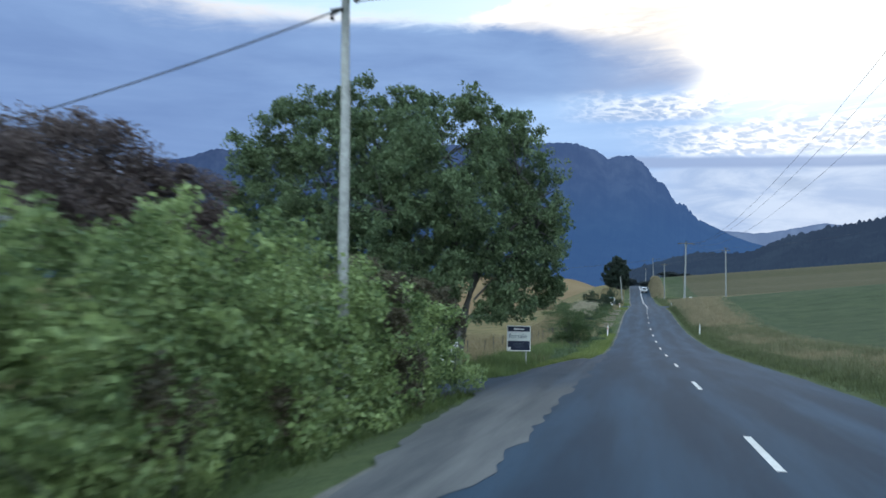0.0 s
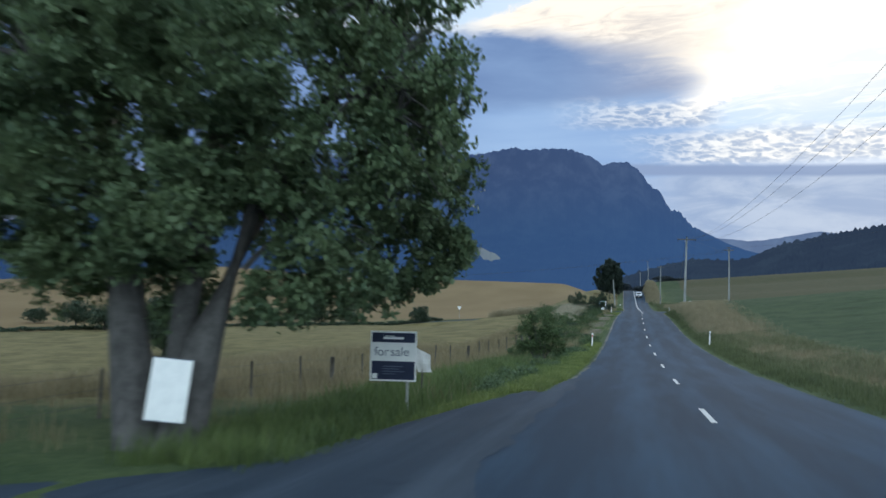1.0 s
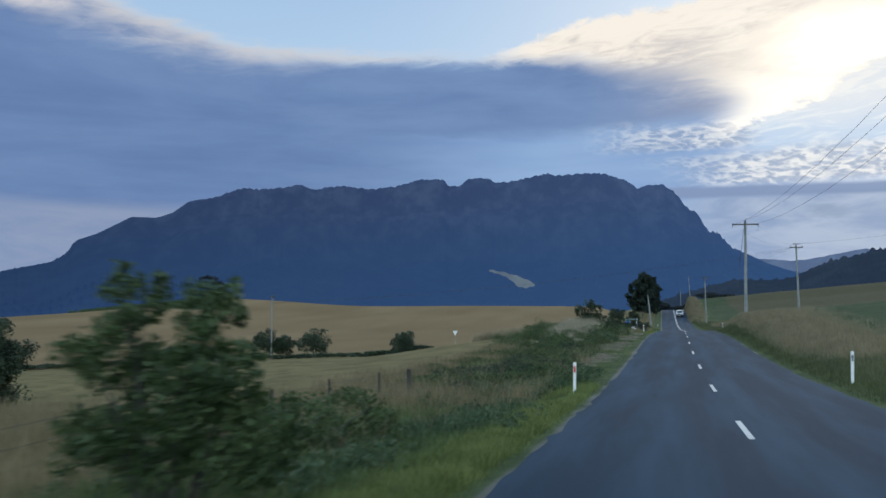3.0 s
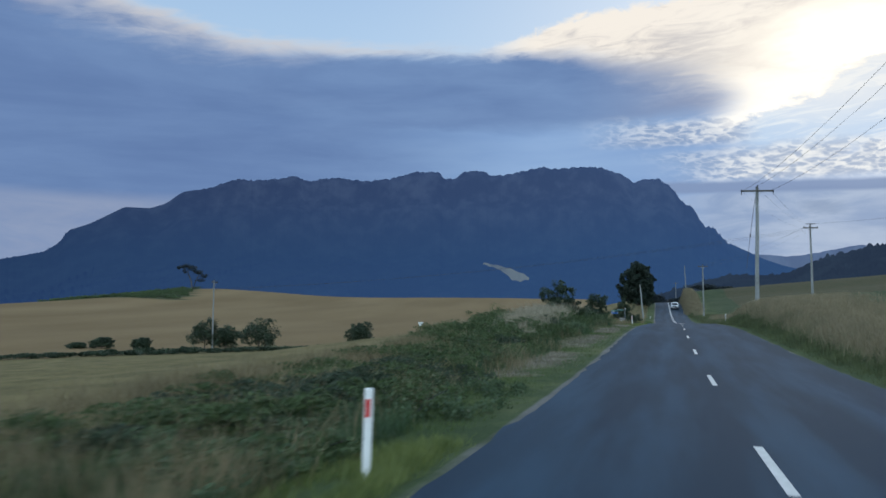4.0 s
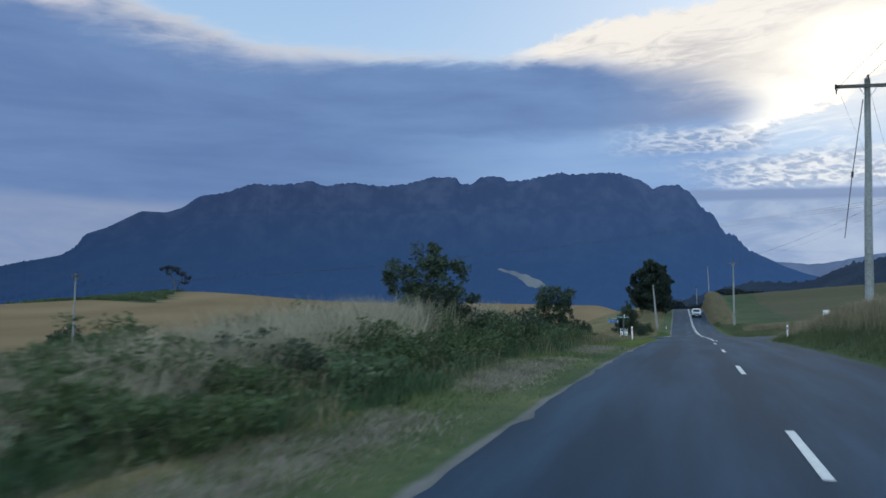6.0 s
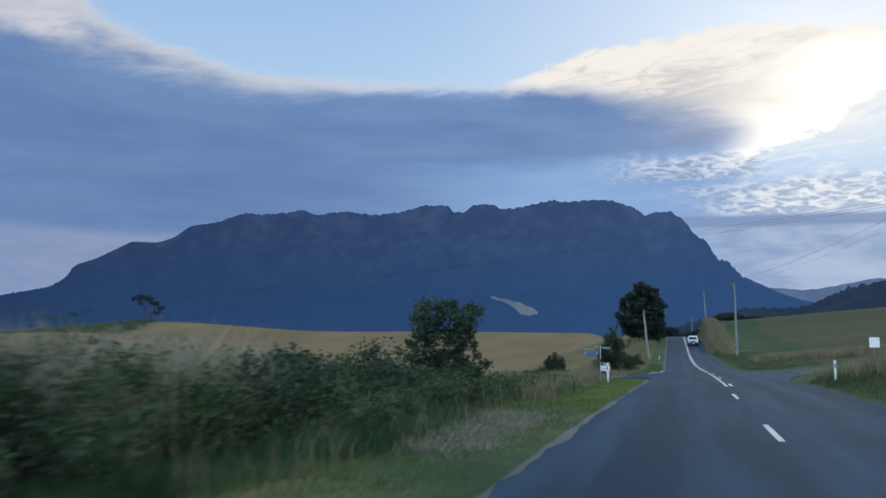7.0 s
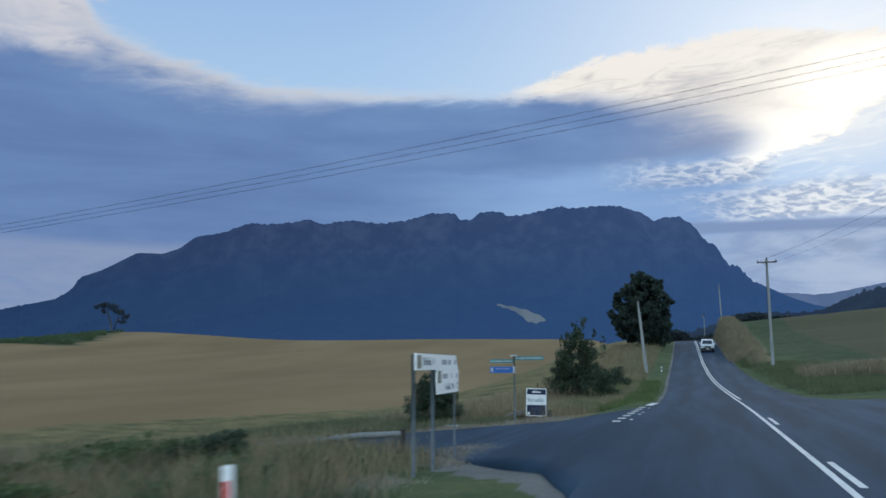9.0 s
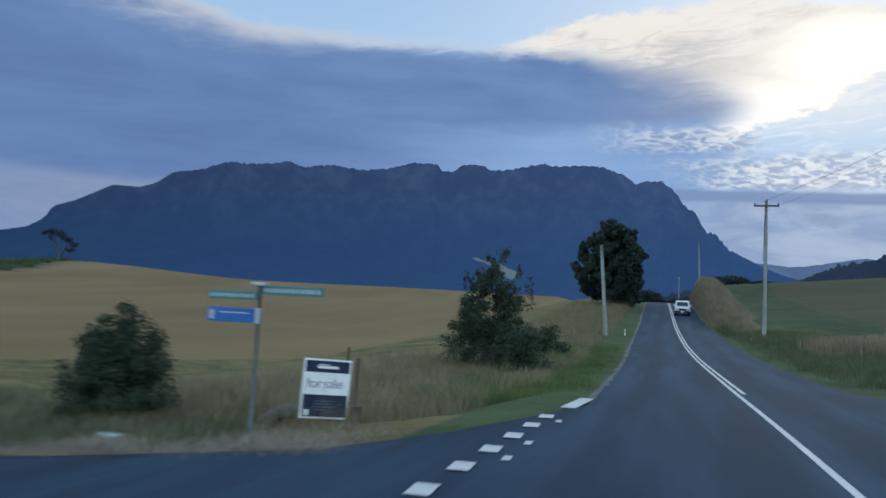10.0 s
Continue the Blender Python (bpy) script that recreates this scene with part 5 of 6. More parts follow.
# ---------------------------------------------------------------- the white car
def car():
    x, y = float(road_x(291)) + 1.45, 291.0
    o = thing("car", (x, y, float(road_z(y))), "white utility car with dark windscreen on the road", "car")
    o.rotation_euler = (radians(4.4), 0, 0)
    prof = [(-2.35, .45), (-2.38, .75), (-2.2, .98), (-1.15, 1.08), (-.45, 1.62), (.3, 1.74), (1.5, 1.72), (2.1, 1.2), (2.35, 1.1), (2.38, .5), (1.9, .36), (-1.9, .36)]
    bm = bmesh.new()
    ring = []
    for s in (-1, 1):
        ring.append([bm.verts.new((s * (0.90 - 0.16 * max(0, z - 1.05)), yy, z)) for yy, z in prof])
    n = len(prof)
    for i in range(n):
        j = (i + 1) % n
        bm.faces.new((ring[0][i], ring[0][j], ring[1][j], ring[1][i]))
    bm.faces.new(ring[0][::-1])
    bm.faces.new(ring[1])
    bmesh.ops.recalc_face_normals(bm, faces=bm.faces)
    bmesh.ops.bevel(bm, geom=list(bm.edges), offset=0.05, segments=2, affect="EDGES")
    part("body", bm, CARWHITE, o)
    ws = bmesh.new()
    q = [(-.72, -1.10, 1.12), (.72, -1.10, 1.12), (.62, -.50, 1.60), (-.62, -.50, 1.60)]
    nrm = Vector((0, -.66, .75))
    f = [ws.verts.new(Vector(p) + nrm * 0.03) for p in q]
    b = [ws.verts.new(Vector(p) - nrm * 0.01) for p in q]
    ws.faces.new(f), ws.faces.new(b[::-1])
    for i in range(4):
        ws.faces.new((f[(i + 1) % 4], f[i], b[i], b[(i + 1) % 4]))
    part("windscreen", ws, CARGLASS, o, "dark glass")
    for s in (-1, 1):
        part("side_window", boxes(((s * .86 - .02, -.45, 1.15), (s * .86 + .02, 1.2, 1.55), 0.01)), CARGLASS, o)
        part("headlight", boxes(((s * .66 - .18, -2.41, .78), (s * .66 + .18, -2.30, .95), 0.03)), STEEL, o, "clear headlight")
        mir = part("mirror", boxes(((s * 1.0 - .1, -.75, 1.12), (s * 1.0 + .1, -.62, 1.28), 0.03)), CARWHITE, o)
        for yy in (-1.45, 1.4):
            w = part("wheel", tubes("wheel", STEEL, [([(s * .80, yy, .34), (s * .91, yy, .34)], [.2, .2], 14)]), STEEL, o)
            part("tyre", tubes("tyre", TYRE, [([(s * .70, yy, .34), (s * .72, yy, .34), (s * .88, yy, .34), (s * .90, yy, .34)], [.30, .34, .34, .30], 18)]), TYRE, w)
    part("grille", boxes(((-.45, -2.42, .66), (.45, -2.34, .90), 0.02)), TYRE, o, "black grille")
    part("bumper", boxes(((-.88, -2.46, .38), (.88, -2.30, .62), 0.05)), TYRE, o, "dark bumper")
    part("number_plate", boxes(((-.2, -2.475, .45), (.2, -2.461, .56), 0.004)), WHITE, o)


CARWHITE = rough_mat("white_car_paint", (0.50, 0.51, 0.52), (0.58, 0.585, 0.59), 3.0, 0.25, bump=0.0, spec=0.5)
CARGLASS = rough_mat("tinted_glass", (0.012, 0.015, 0.02), (0.02, 0.024, 0.03), 3.0, 0.1, bump=0.0, spec=0.6)
TYRE = rough_mat("black_rubber", (0.018, 0.018, 0.018), (0.03, 0.03, 0.03), 12.0, 0.85)
car()

# ---------------------------------------------------------------- trees, hedges and shrubs
def oak():
    at = (-8.6, 30.0, landz(-8.6, 30.0))
    z0 = at[2]
    V = lambda x, y, z: (x - at[0], y - at[1], z - z0)
    trunk = [([V(-9.05, 29.8, -1.5), V(-9.40, 29.9, 0.2), V(-10.0, 30.4, 2.4), V(-10.8, 30.8, 4.6)], [.42, .32, .24, .15], 10),
             ([V(-8.45, 29.85, -1.5), V(-8.12, 29.95, 0.2), V(-7.6, 30.6, 2.4), V(-6.6, 31.3, 4.4)], [.40, .30, .22, .13], 10),
             ([V(-8.6, 30.0, -1.5), V(-8.6, 30.2, 0.8), V(-8.5, 31.0, 4.0), V(-8.8, 31.6, 6.5)], [.28, .22, .16, .10], 9)]
    B = [(-9, 31.5, 7.0, 2.6, 2.6, 1.9), (-12.0, 31.5, 6.8, 2.6, 2.6, 1.9), (-14.6, 31.0, 6.0, 2.3, 2.4, 2.0), (-6.2, 31.8, 6.5, 1.8, 1.7, 1.8), (-5.4, 31.7, 5.0, 1.3, 1.2, 1.6),
         (-8.0, 29.8, 4.8, 1.9, 1.6, 1.7), (-11, 29.0, 5.0, 2.4, 1.8, 1.8), (-14.2, 30.5, 3.6, 2.4, 2.2, 1.5), (-5.6, 31.8, 3.0, 1.2, 1.2, 1.1), (-6.6, 30.8, 2.0, 1.2, 1.3, 1.1),
         (-9.2, 33.5, 3.4, 2.4, 1.6, 1.6), (-12.5, 33.5, 2.4, 2.2, 1.7, 1.3), (-16.0, 32.0, 4.6, 1.6, 1.8, 1.6), (-5.1, 31.6, 3.9, 1.0, 1.0, 1.5), (-10.4, 31.2, 8.3, 1.8, 1.8, 1.0), (-7.2, 33.0, 8.0, 1.7, 1.7, 1.1), (-8.6, 29.0, 2.4, 1.3, 1.2, 0.9), (-5.7, 33.9, 2.2, .9, 1.0, .7), (-6.9, 34.0, 1.8, 1.0, .9, .6), (-13.2, 29.6, 7.6, 1.6, 1.6, 1.1), (-10.6, 29.4, 2.6, 1.7, 1.4, 1.2), (-8.3, 29.8, 3.4, 1.6, 1.4, 1.2), (-12.4, 30.0, 3.2, 1.7, 1.5, 1.2), (-7.3, 30.0, 3.2, 1.2, 1.2, 1.2), (-15.5, 31.5, 2.8, 1.5, 1.5, 1.2), (-11.8, 31.5, 1.5, 1.4, 1.3, .8), (-16.4, 31.6, 7.0, 1.9, 1.9, 1.5), (-13.0, 32.0, 8.6, 1.9, 1.8, 1.2), (-9.2, 32.0, 9.0, 1.6, 1.6, .9), (-6.6, 32.2, 8.2, 1.4, 1.5, .9), (-7.6, 28.6, 5.4, 1.5, 1.4, 1.4), (-10.0, 28.4, 3.8, 1.6, 1.3, 1.3), (-6.2, 30.6, 3.4, 1.0, 1.2, 1.3), (-6.2, 31.2, 1.3, 1.0, 1.0, .7), (-9.6, 29.2, 6.6, 1.8, 1.6, 1.4), (-8.9, 29.6, 1.7, 1.2, 1.0, .7), (-9.6, 30.2, 4.2, 1.7, 1.3, 1.2), (-8.2, 30.6, 4.7, 1.5, 1.3, 1.1), (-10.8, 30.2, 6.0, 1.7, 1.4, 1.2), (-12.6, 29.4, 4.4, 1.6, 1.3, 1.2), (-16.9, 31.5, 7.5, 1.7, 1.8, 1.5), (-15.6, 31.6, 8.8, 1.6, 1.6, 1.0), (-17.3, 31.3, 5.6, 1.2, 1.3, 1.0), (-8.85, 30.5, 1.1, .75, .6, .8), (-8.7, 30.4, .45, .5, .5, .5), (-9.0, 30.6, 1.9, .9, .7, .7), (-11.4, 31.8, 9.3, 1.7, 1.5, .8), (-8.0, 32.2, 9.1, 1.4, 1.4, .8), (-14.4, 31.6, 9.3, 1.5, 1.4, .8), (-12.9, 31.6, 10.0, 1.2, 1.2, .6), (-6.4, 31.6, 5.3, 1.3, 1.2, 1.2), (-7.4, 31.2, 6.4, 1.3, 1.2, 1.1), (-11.2, 30.4, 7.6, 1.5, 1.3, 1.0), (-5.9, 33.2, 4.2, 1.1, 1.1, 1.3), (-6.3, 33.6, 5.7, 1.2, 1.1, 1.2), (-5.7, 33.5, 2.9, 1.1, .9, .9), (-5.2, 33.7, 3.8, .8, .8, 1.0), (-6.4, 33.2, 3.7, 1.1, 1.0, 1.1), (-18.2, 31.0, 5.0, 1.2, 1.2, 1.2), (-17.6, 31.0, 3.9, 1.1, 1.1, .9)]
    blobs = [(x - at[0], y - at[1], z - z0, a, b, c) for x, y, z, a, b, c in B]
    limbs = [(V(-9.9, 30.2, 2.4), 6), (V(-10.8, 30.8, 4.6), 1), (V(-10.8, 30.8, 4.6), 2), (V(-9.9, 30.2, 2.4), 7), (V(-6.6, 31.3, 4.4), 3), (V(-7.4, 30.6, 2.4), 4), (V(-7.4, 30.6, 2.4), 8), (V(-7.6, 30.2, 1.4), 9),
             (V(-8.8, 31.6, 6.5), 0), (V(-8.5, 31, 4.0), 10), (V(-9.9, 30.2, 2.4), 11), (V(-10.8, 30.8, 4.6), 12), (V(-6.6, 31.3, 4.4), 13), (V(-8.8, 31.6, 6.5), 14), (V(-8.8, 31.6, 6.5), 15), (V(-8.5, 31, 4.0), 5)]
    o = tree(at, trunk, limbs, blobs, 210000, 0.135, LEAF_TREE, "large spreading dark-green tree with several grey trunks", "tree", 11, 0.8, 17, 0.36, twigs=16, rosette=15)
    rng = np.random.RandomState(13)
    low = [(*V(x, y, z), a, b, c) for x, y, z, a, b, c in ((-10.4, 29.4, 1.7, .9, .8, .6), (-11.4, 29.6, 2.2, 1.0, .9, .7), (-6.9, 30.2, 1.0, .7, .7, .5), (-5.0, 33.6, 1.9, .6, .5, .6), (-5.3, 33.4, 1.5, .45, .4, .45), (-5.9, 33.2, 1.3, .4, .35, .35))]
    part("hanging_foliage", leaf_cloud("hanging_foliage", sprays(clump_points(low, 800, rng, nsub=12), 15, 0.2, rng), 0.135, LEAF_TREE, rng, 0.8), LEAF_TREE, o)


oak()


def bramble_hedge():
    o = thing("hedge", (-7.2, 9.0, -0.9), "dense leafy green bramble hedge over a grass strip", "hedge")
    rng = np.random.RandomState(21)
    B = []
    top = spline((-10, 5, 8, 10.5, 12.6, 14.0, 16, 18.5, 20.3, 21.5, 22.8), (2.4, 2.4, 2.6, 2.95, 2.75, 2.45, 2.3, 1.95, 1.8, 1.35, 0.5))
    for y in np.arange(-9, 22.3, 0.95):
        t = float(top(y)) - 0.2
        for row, (x, f) in enumerate(((-6.35, .76), (-7.4, 1.0), (-8.6, .95))):
            hgt = (t + 0.9) * (f if row else (0.62 if 11.8 < y < 14.6 else 0.92 if y > 14.6 else f))
            for lay in range(3):
                z = hgt * (0.2 + 0.32 * lay)
                B.append((x + 7.2 + rng.uniform(-.2, .2) + 0.22 * lay * (row == 0) * -1, y - 9 + rng.uniform(-.3, .3), z, .75, .8, hgt * 0.24))
    pts = clump_points(B, 185000, rng, 0.35, 0.46, 9)
    withered = (np.abs(pts[:, 1] - 7.1) < 0.55) & (pts[:, 0] > 0.35)
    pts = pts[(pts[:, 2] > 0.02) & ~(withered & (rng.uniform(0, 1, len(pts)) < 0.8))]
    part("foliage", leaf_cloud("foliage", pts, 0.102, LEAF_HEDGE, rng, 0.25, 0.7), LEAF_HEDGE, o)
    red = clump_points([(0.2, 10.6, 2.7, .6, .9, .35), (0.5, 12.0, 2.3, .5, .7, .4), (0.9, 12.4, 1.7, .3, .5, .6), (0.95, 7.1, 0.5, .45, .5, .5), (1.0, 7.1, 1.2, .42, .5, .6), (0.85, 7.1, 1.9, .45, .55, .5), (0.3, 7.5, 2.6, .6, .8, .5), (-.4, 7.9, 2.9, .6, .9, .5), (0.95, -1.5, 1.1, .4, .5, .7), (1.0, 1.4, 0.9, .35, .4, .5)], 11000, rng, 0.3, 0.4, 9)
    part("dead_sprays", leaf_cloud("dead_sprays", red, 0.085, LEAF_DEAD, rng), LEAF_DEAD, o, "reddish withered sprays")
    for k in range(90):
        f = Vector((rng.uniform(-1, 1.1), rng.uniform(-17, 12.5), -.1))
        pts = [f, f + Vector((rng.uniform(-.2, .3), rng.uniform(-.4, .4), 0.9)), f + Vector((rng.uniform(-.3, .4), rng.uniform(-.8, .6), 1.7))]
        part("stem", tubes("stem", BARK, [(pts, [.018, .014, .006], 4)]), BARK, o)


bramble_hedge()
tree((-9.9, 11.6, -0.9), [([(0, 0, -.3), (0, 0, 1.6), (-.1, .2, 3.0)], [.12, .10, .06], 7)], [((0, 0, 1.8), 0), ((0, 0, 1.8), 1), ((0, .1, 2.4), 2), ((0, .1, 2.4), 3)],
     [(-.4, -1.3, 4.2, .9, .9, .7), (.2, .4, 4.3, .8, 1.1, .7), (0.5, 1.6, 4.1, .7, .9, .6), (-.2, -.4, 4.95, .6, .8, .4), (0.4, 2.1, 3.7, .6, .7, .6), (-1.2, -1.0, 4.4, .8, .8, .7), (0.2, 0.3, 3.1, .8, 1.8, .8), (.3, 1.6, 2.9, .7, 1.0, .7), (0, -1.2, 3.2, .7, .9, .6), (.2, -2.0, 3.7, .7, .8, .7), (.4, -.6, 3.6, .8, .9, .7), (.5, .7, 3.5, .8, .9, .7), (.5, 2.6, 3.1, .6, .7, .6)], 52000, 0.085, LEAF_RED, "small purple-leaved tree behind a hedge", "tree", 5, nsub=18, twigs=8, sub=0.5)

# roadside bush by the paddock
bush((-6.35, 62.2, landz(-6.35, 62.2)), [(0, 0, 1.3, .9, .9, .75), (-.7, .1, 1.9, .6, .6, .5), (.55, -.1, 1.7, .6, .6, .5), (.9, .1, 1.0, .55, .6, .45), (-.4, 0, 2.5, .4, .4, .35), (.35, .2, 2.35, .4, .4, .35), (-.9, .1, 1.0, .5, .5, .4)],
     11000, 0.085, LEAF_BUSH, "airy dark-green bush at the paddock edge", seed=31, stems=22, sub=0.36, nsub=20)
bush((-7.6, 67.5, landz(-7.6, 67.5)), [(0, 0, .7, 1.0, 1.2, .6), (.3, 2.0, .6, 1.0, 1.0, .6), (-.6, -1.2, .5, .8, .8, .4)], 7000, 0.085, LEAF_BUSH, "low dark-green bush in the verge", seed=32, stems=9)

# paddock trees and the hedgerow before the crop
def round_tree(x, y, top, w, label, seed, mat=LEAF_DARK, leaf=0.28, n=9000, trunk=0.2, base=None, name="tree", low=0.22):
    z = landz(x, y) if base is None else base
    h = max(top - z, 1.0)
    rng = np.random.RandomState(seed)
    B = []
    for k in range(9):
        a = k * 2.4
        r = w * 0.5 * (0.12 + 0.52 * math.sin(math.pi * (0.12 + 0.75 * k / 9)))
        zz = h * (0.82 - (0.78 - low) * (k / 9) + rng.uniform(-.05, .05))
        B.append((r * math.cos(a), r * math.sin(a), zz, w * 0.27, w * 0.27, h * 0.22))
    B.append((0, 0, h * 0.55, w * 0.33, w * 0.33, h * 0.3))
    return tree((x, y, z), [([(0, 0, -.3), (0.05, 0, h * 0.3), (0, 0.05, h * 0.6)], [trunk, trunk * .8, trunk * .4], 7)], [((0, 0, h * 0.3), k) for k in range(9)], B, n, leaf, mat, label, name, seed, nsub=14, sub=0.46)


round_tree(-59.3, 112, 1.2, 9.2, "round dark-green tree standing in dry pasture", 41, n=32000, trunk=.3, low=0.07)
round_tree(-101.0, 150, -0.6, 6.5, "dark-green tree beside a hedgerow", 42, n=6000)
round_tree(-95.0, 150, -1.4, 6.0, "dark-green tree beside a hedgerow", 43, n=6000)
for k, (x, y, top, w) in enumerate(((-74, 192, -.3, 5.4), (-70.2, 192, -1.2, 4.2), (-63.3, 190, -.2, 6.2), (-92, 190, -3.3, 4.0), (-84.5, 190, -3.2, 3.2), (-96, 189, -4.2, 3.0), (-46.4, 190, -.6, 4.6), (-118, 160, -2.4, 5.0))):
    round_tree(x, y, top, w, "dark-green hedgerow shrub against a ripe field", 50 + k, leaf=0.26, n=5200, trunk=.1, name="shrub", low=0.1)


def hedgerow():
    rng = np.random.RandomState(77)
    B = []
    for x in np.arange(-230, -44, 1.1):
        y = float(hedge_y(x)) + 0.8 * math.sin(x * 0.3)
        h = 0.38 + 0.2 * rng.uniform() + 0.15 * math.sin(x * 0.11) ** 2
        B.append((x, y, landz(x, y) + h * 0.5 + 0.15, 2.2, 0.9, h * 0.7))
    me = leaf_cloud("hedgerow", clump_points(B, 80000, rng, 0.1, 0.6, 6), 0.32, LEAF_DARK, rng)
    tagged(new("hedgerow", me), "low dark hedgerow dividing pasture from ripe crop", "hedge", kind="stuff")


hedgerow()
# lone thin gum on the crest
tree((-270, 498, landz(-270, 498)), [([(0, 0, -1), (-1.2, 0, 5), (-3.5, 0, 10)], [.5, .38, .2], 7), ([(0.3, 0, -1), (1.6, 0, 4.5), (4.2, 0, 8)], [.4, .3, .15], 6)],
     [((-1.2, 0, 5), 0), ((-3.5, 0, 10), 1), ((-3.5, 0, 10), 2), ((1.6, 0, 4.5), 3), ((1.6, 0, 4.5), 4), ((-1.2, 0, 5), 5), ((1.6, 0, 4.5), 6)],
     [(-7.6, 0, 13.0, 3.2, 2, 1.5), (-4.2, 0, 13.6, 3.2, 2, 1.5), (-.6, 0, 12.2, 2.8, 2, 1.5), (4.4, 0, 9.6, 3.0, 2, 1.8), (7.6, 0, 7.6, 2.4, 1.6, 1.7), (-6.0, 0, 10.4, 2.2, 1.5, 1.2), (5.6, 0, 5.2, 2.0, 1.3, 1.3), (1.8, 0, 10.8, 2.2, 1.5, 1.3)],
     3600, 0.5, LEAF_HAZED, "sparse spreading gum tree on the field's crest", "tree", 60, nsub=7, sub=0.6, twigs=6)

def crest_scrub():
    rng = np.random.RandomState(19)
    B = []
    for k in range(320):
        y = rng.uniform(430, 505)
        x = -232 - (y - 430) * 0.51 - rng.uniform(2, 84)
        B.append((x, y, landz(x, y) + 0.5, 4.5, 3.5, rng.uniform(.8, 1.6)))
    me = leaf_cloud("crest_scrub", clump_points(B, 60000, rng, 0.1, 0.5, 6), 0.55, LEAF_BUSH, rng)
    tagged(new("crest_scrub", me), "dark green bracken patch on the field's crest", "scrub", kind="stuff")


crest_scrub()

# scrub along the left bank
SCRUB = random.Random(15)
def scrub(x, y, w, h, mat, seed, label, n=1500, leaf=0.08):
    rng = random.Random(seed)
    B = [(rng.uniform(-.45, .45) * w, rng.uniform(-.45, .45) * w, h * rng.uniform(.3, .7), w * rng.uniform(.28, .45), w * rng.uniform(.28, .45), h * rng.uniform(.2, .34)) for _ in range(6)]
    return bush((x, y, landz(x, y)), B, n, leaf, mat, label, "shrub", "shrub", seed, 5, "bank scrub", nsub=8, sub=0.42)


tall_at = spline((70, 90, 102, 117, 131, 140, 147, 153, 160, 168), (0.5, 0.58, 0.66, 1.1, 1.75, 1.85, 1.55, 1.1, .85, .6))
for k in range(62):
    y = 72 + k * 1.6 + SCRUB.uniform(-.7, .7)
    if y > 168:
        break
    x = SCRUB.uniform(-8.3, -6.9) + (0.9 if y < 88 else 0.0)
    scrub(x, y, SCRUB.uniform(1.3, 2.0), float(tall_at(y)) * SCRUB.uniform(.45, .8), LEAF_BUSH if SCRUB.random() < .8 else LEAF_WEED, 200 + k, "low green bramble scrub on the verge bank", 1700)
for k in range(66):
    y = 83 + k * 1.36 + SCRUB.uniform(-.7, .7)
    scrub(SCRUB.uniform(-10.4, -8.0), y, SCRUB.uniform(1.6, 2.4), float(tall_at(y)) * SCRUB.uniform(.8, 1.12), LEAF_BUSH if SCRUB.random() < .75 else LEAF_DARK, 300 + k, "tangled dark-green scrub on the bank", 2300, 0.09)
for k in range(26):
    y = 92 + k * 2.9 + SCRUB.uniform(-1, 1)
    scrub(SCRUB.uniform(-14, -10.8), y, SCRUB.uniform(1.8, 2.8), float(tall_at(y)) * SCRUB.uniform(.8, 1.1), LEAF_BUSH, 400 + k, "tangled green scrub below the bank", 1600, 0.10)
bush((-8.95, 132.4, landz(-8.95, 132.4)), [(0, 0, 1.6, 1.0, 1.0, .8), (-.9, 0, 2.4, .7, .7, .6), (.6, .1, 2.5, .6, .7, .6), (0, 0, 3.0, .6, .6, .5), (1.0, 0, 1.7, .6, .6, .5), (-.2, .3, 2.3, .7, .7, .6)], 9000, 0.10, LEAF_DARK, "spiky dark shrub rising above bank scrub", seed=71, stems=14)
bush((-7.5, 147, landz(-7.5, 147)), [(0, 0, 1.5, .9, .9, .8), (-.3, 0, 2.2, .8, .8, .6), (.4, .1, 2.2, .6, .7, .5), (.6, 0, 1.2, .6, .6, .6), (-.7, .2, 1.4, .6, .6, .5)], 9000, 0.09, LEAF_DARK, "dense dark-green shrub in bank scrub", seed=72, stems=10)

for k in range(44):
    y = 83 + k * 0.62 + SCRUB.uniform(-.5, .5)
    scrub(SCRUB.uniform(-9.6, -5.9 - 0.09 * max(y - 88, 0)), y, SCRUB.uniform(1.1, 1.8), SCRUB.uniform(.45, .85), LEAF_BUSH if k % 4 else LEAF_DARK, 560 + k, "low dark-green bramble scrub on the verge bank", 1700, 0.085)
for k in range(16):
    scrub(SCRUB.uniform(-19, -9.5), SCRUB.uniform(163, 178), SCRUB.uniform(1.2, 2.2), SCRUB.uniform(.4, .8), LEAF_BUSH if k % 3 else LEAF_DARK, 500 + k, "low dark-green scrub in long dry grass", 1500, 0.09)

# junction bushes
bush((-12.1, 196.0, landz(-12.1, 196.0)), [(0, 0, .9, .95, .9, .6), (-.5, 0, 1.4, .55, .55, .45), (.35, 0, 1.5, .55, .55, .5), (.1, 0, 2.0, .35, .35, .3), (.8, 0, .55, .6, .6, .4), (-.8, 0, .7, .5, .5, .5), (0, 0, .35, .95, .9, .5), (.3, .1, 1.1, .7, .7, .6), (.6, 0, .25, .6, .6, .35), (-.6, 0, .25, .6, .6, .35), (-.2, 0, 1.75, .45, .45, .4), (0, 0, .8, .85, .8, .7), (-.1, 0, 1.35, .7, .7, .55)], 24000, 0.07, LEAF_DARK, "rounded dark-green bush beside the side road", seed=81, stems=14, sub=0.42)
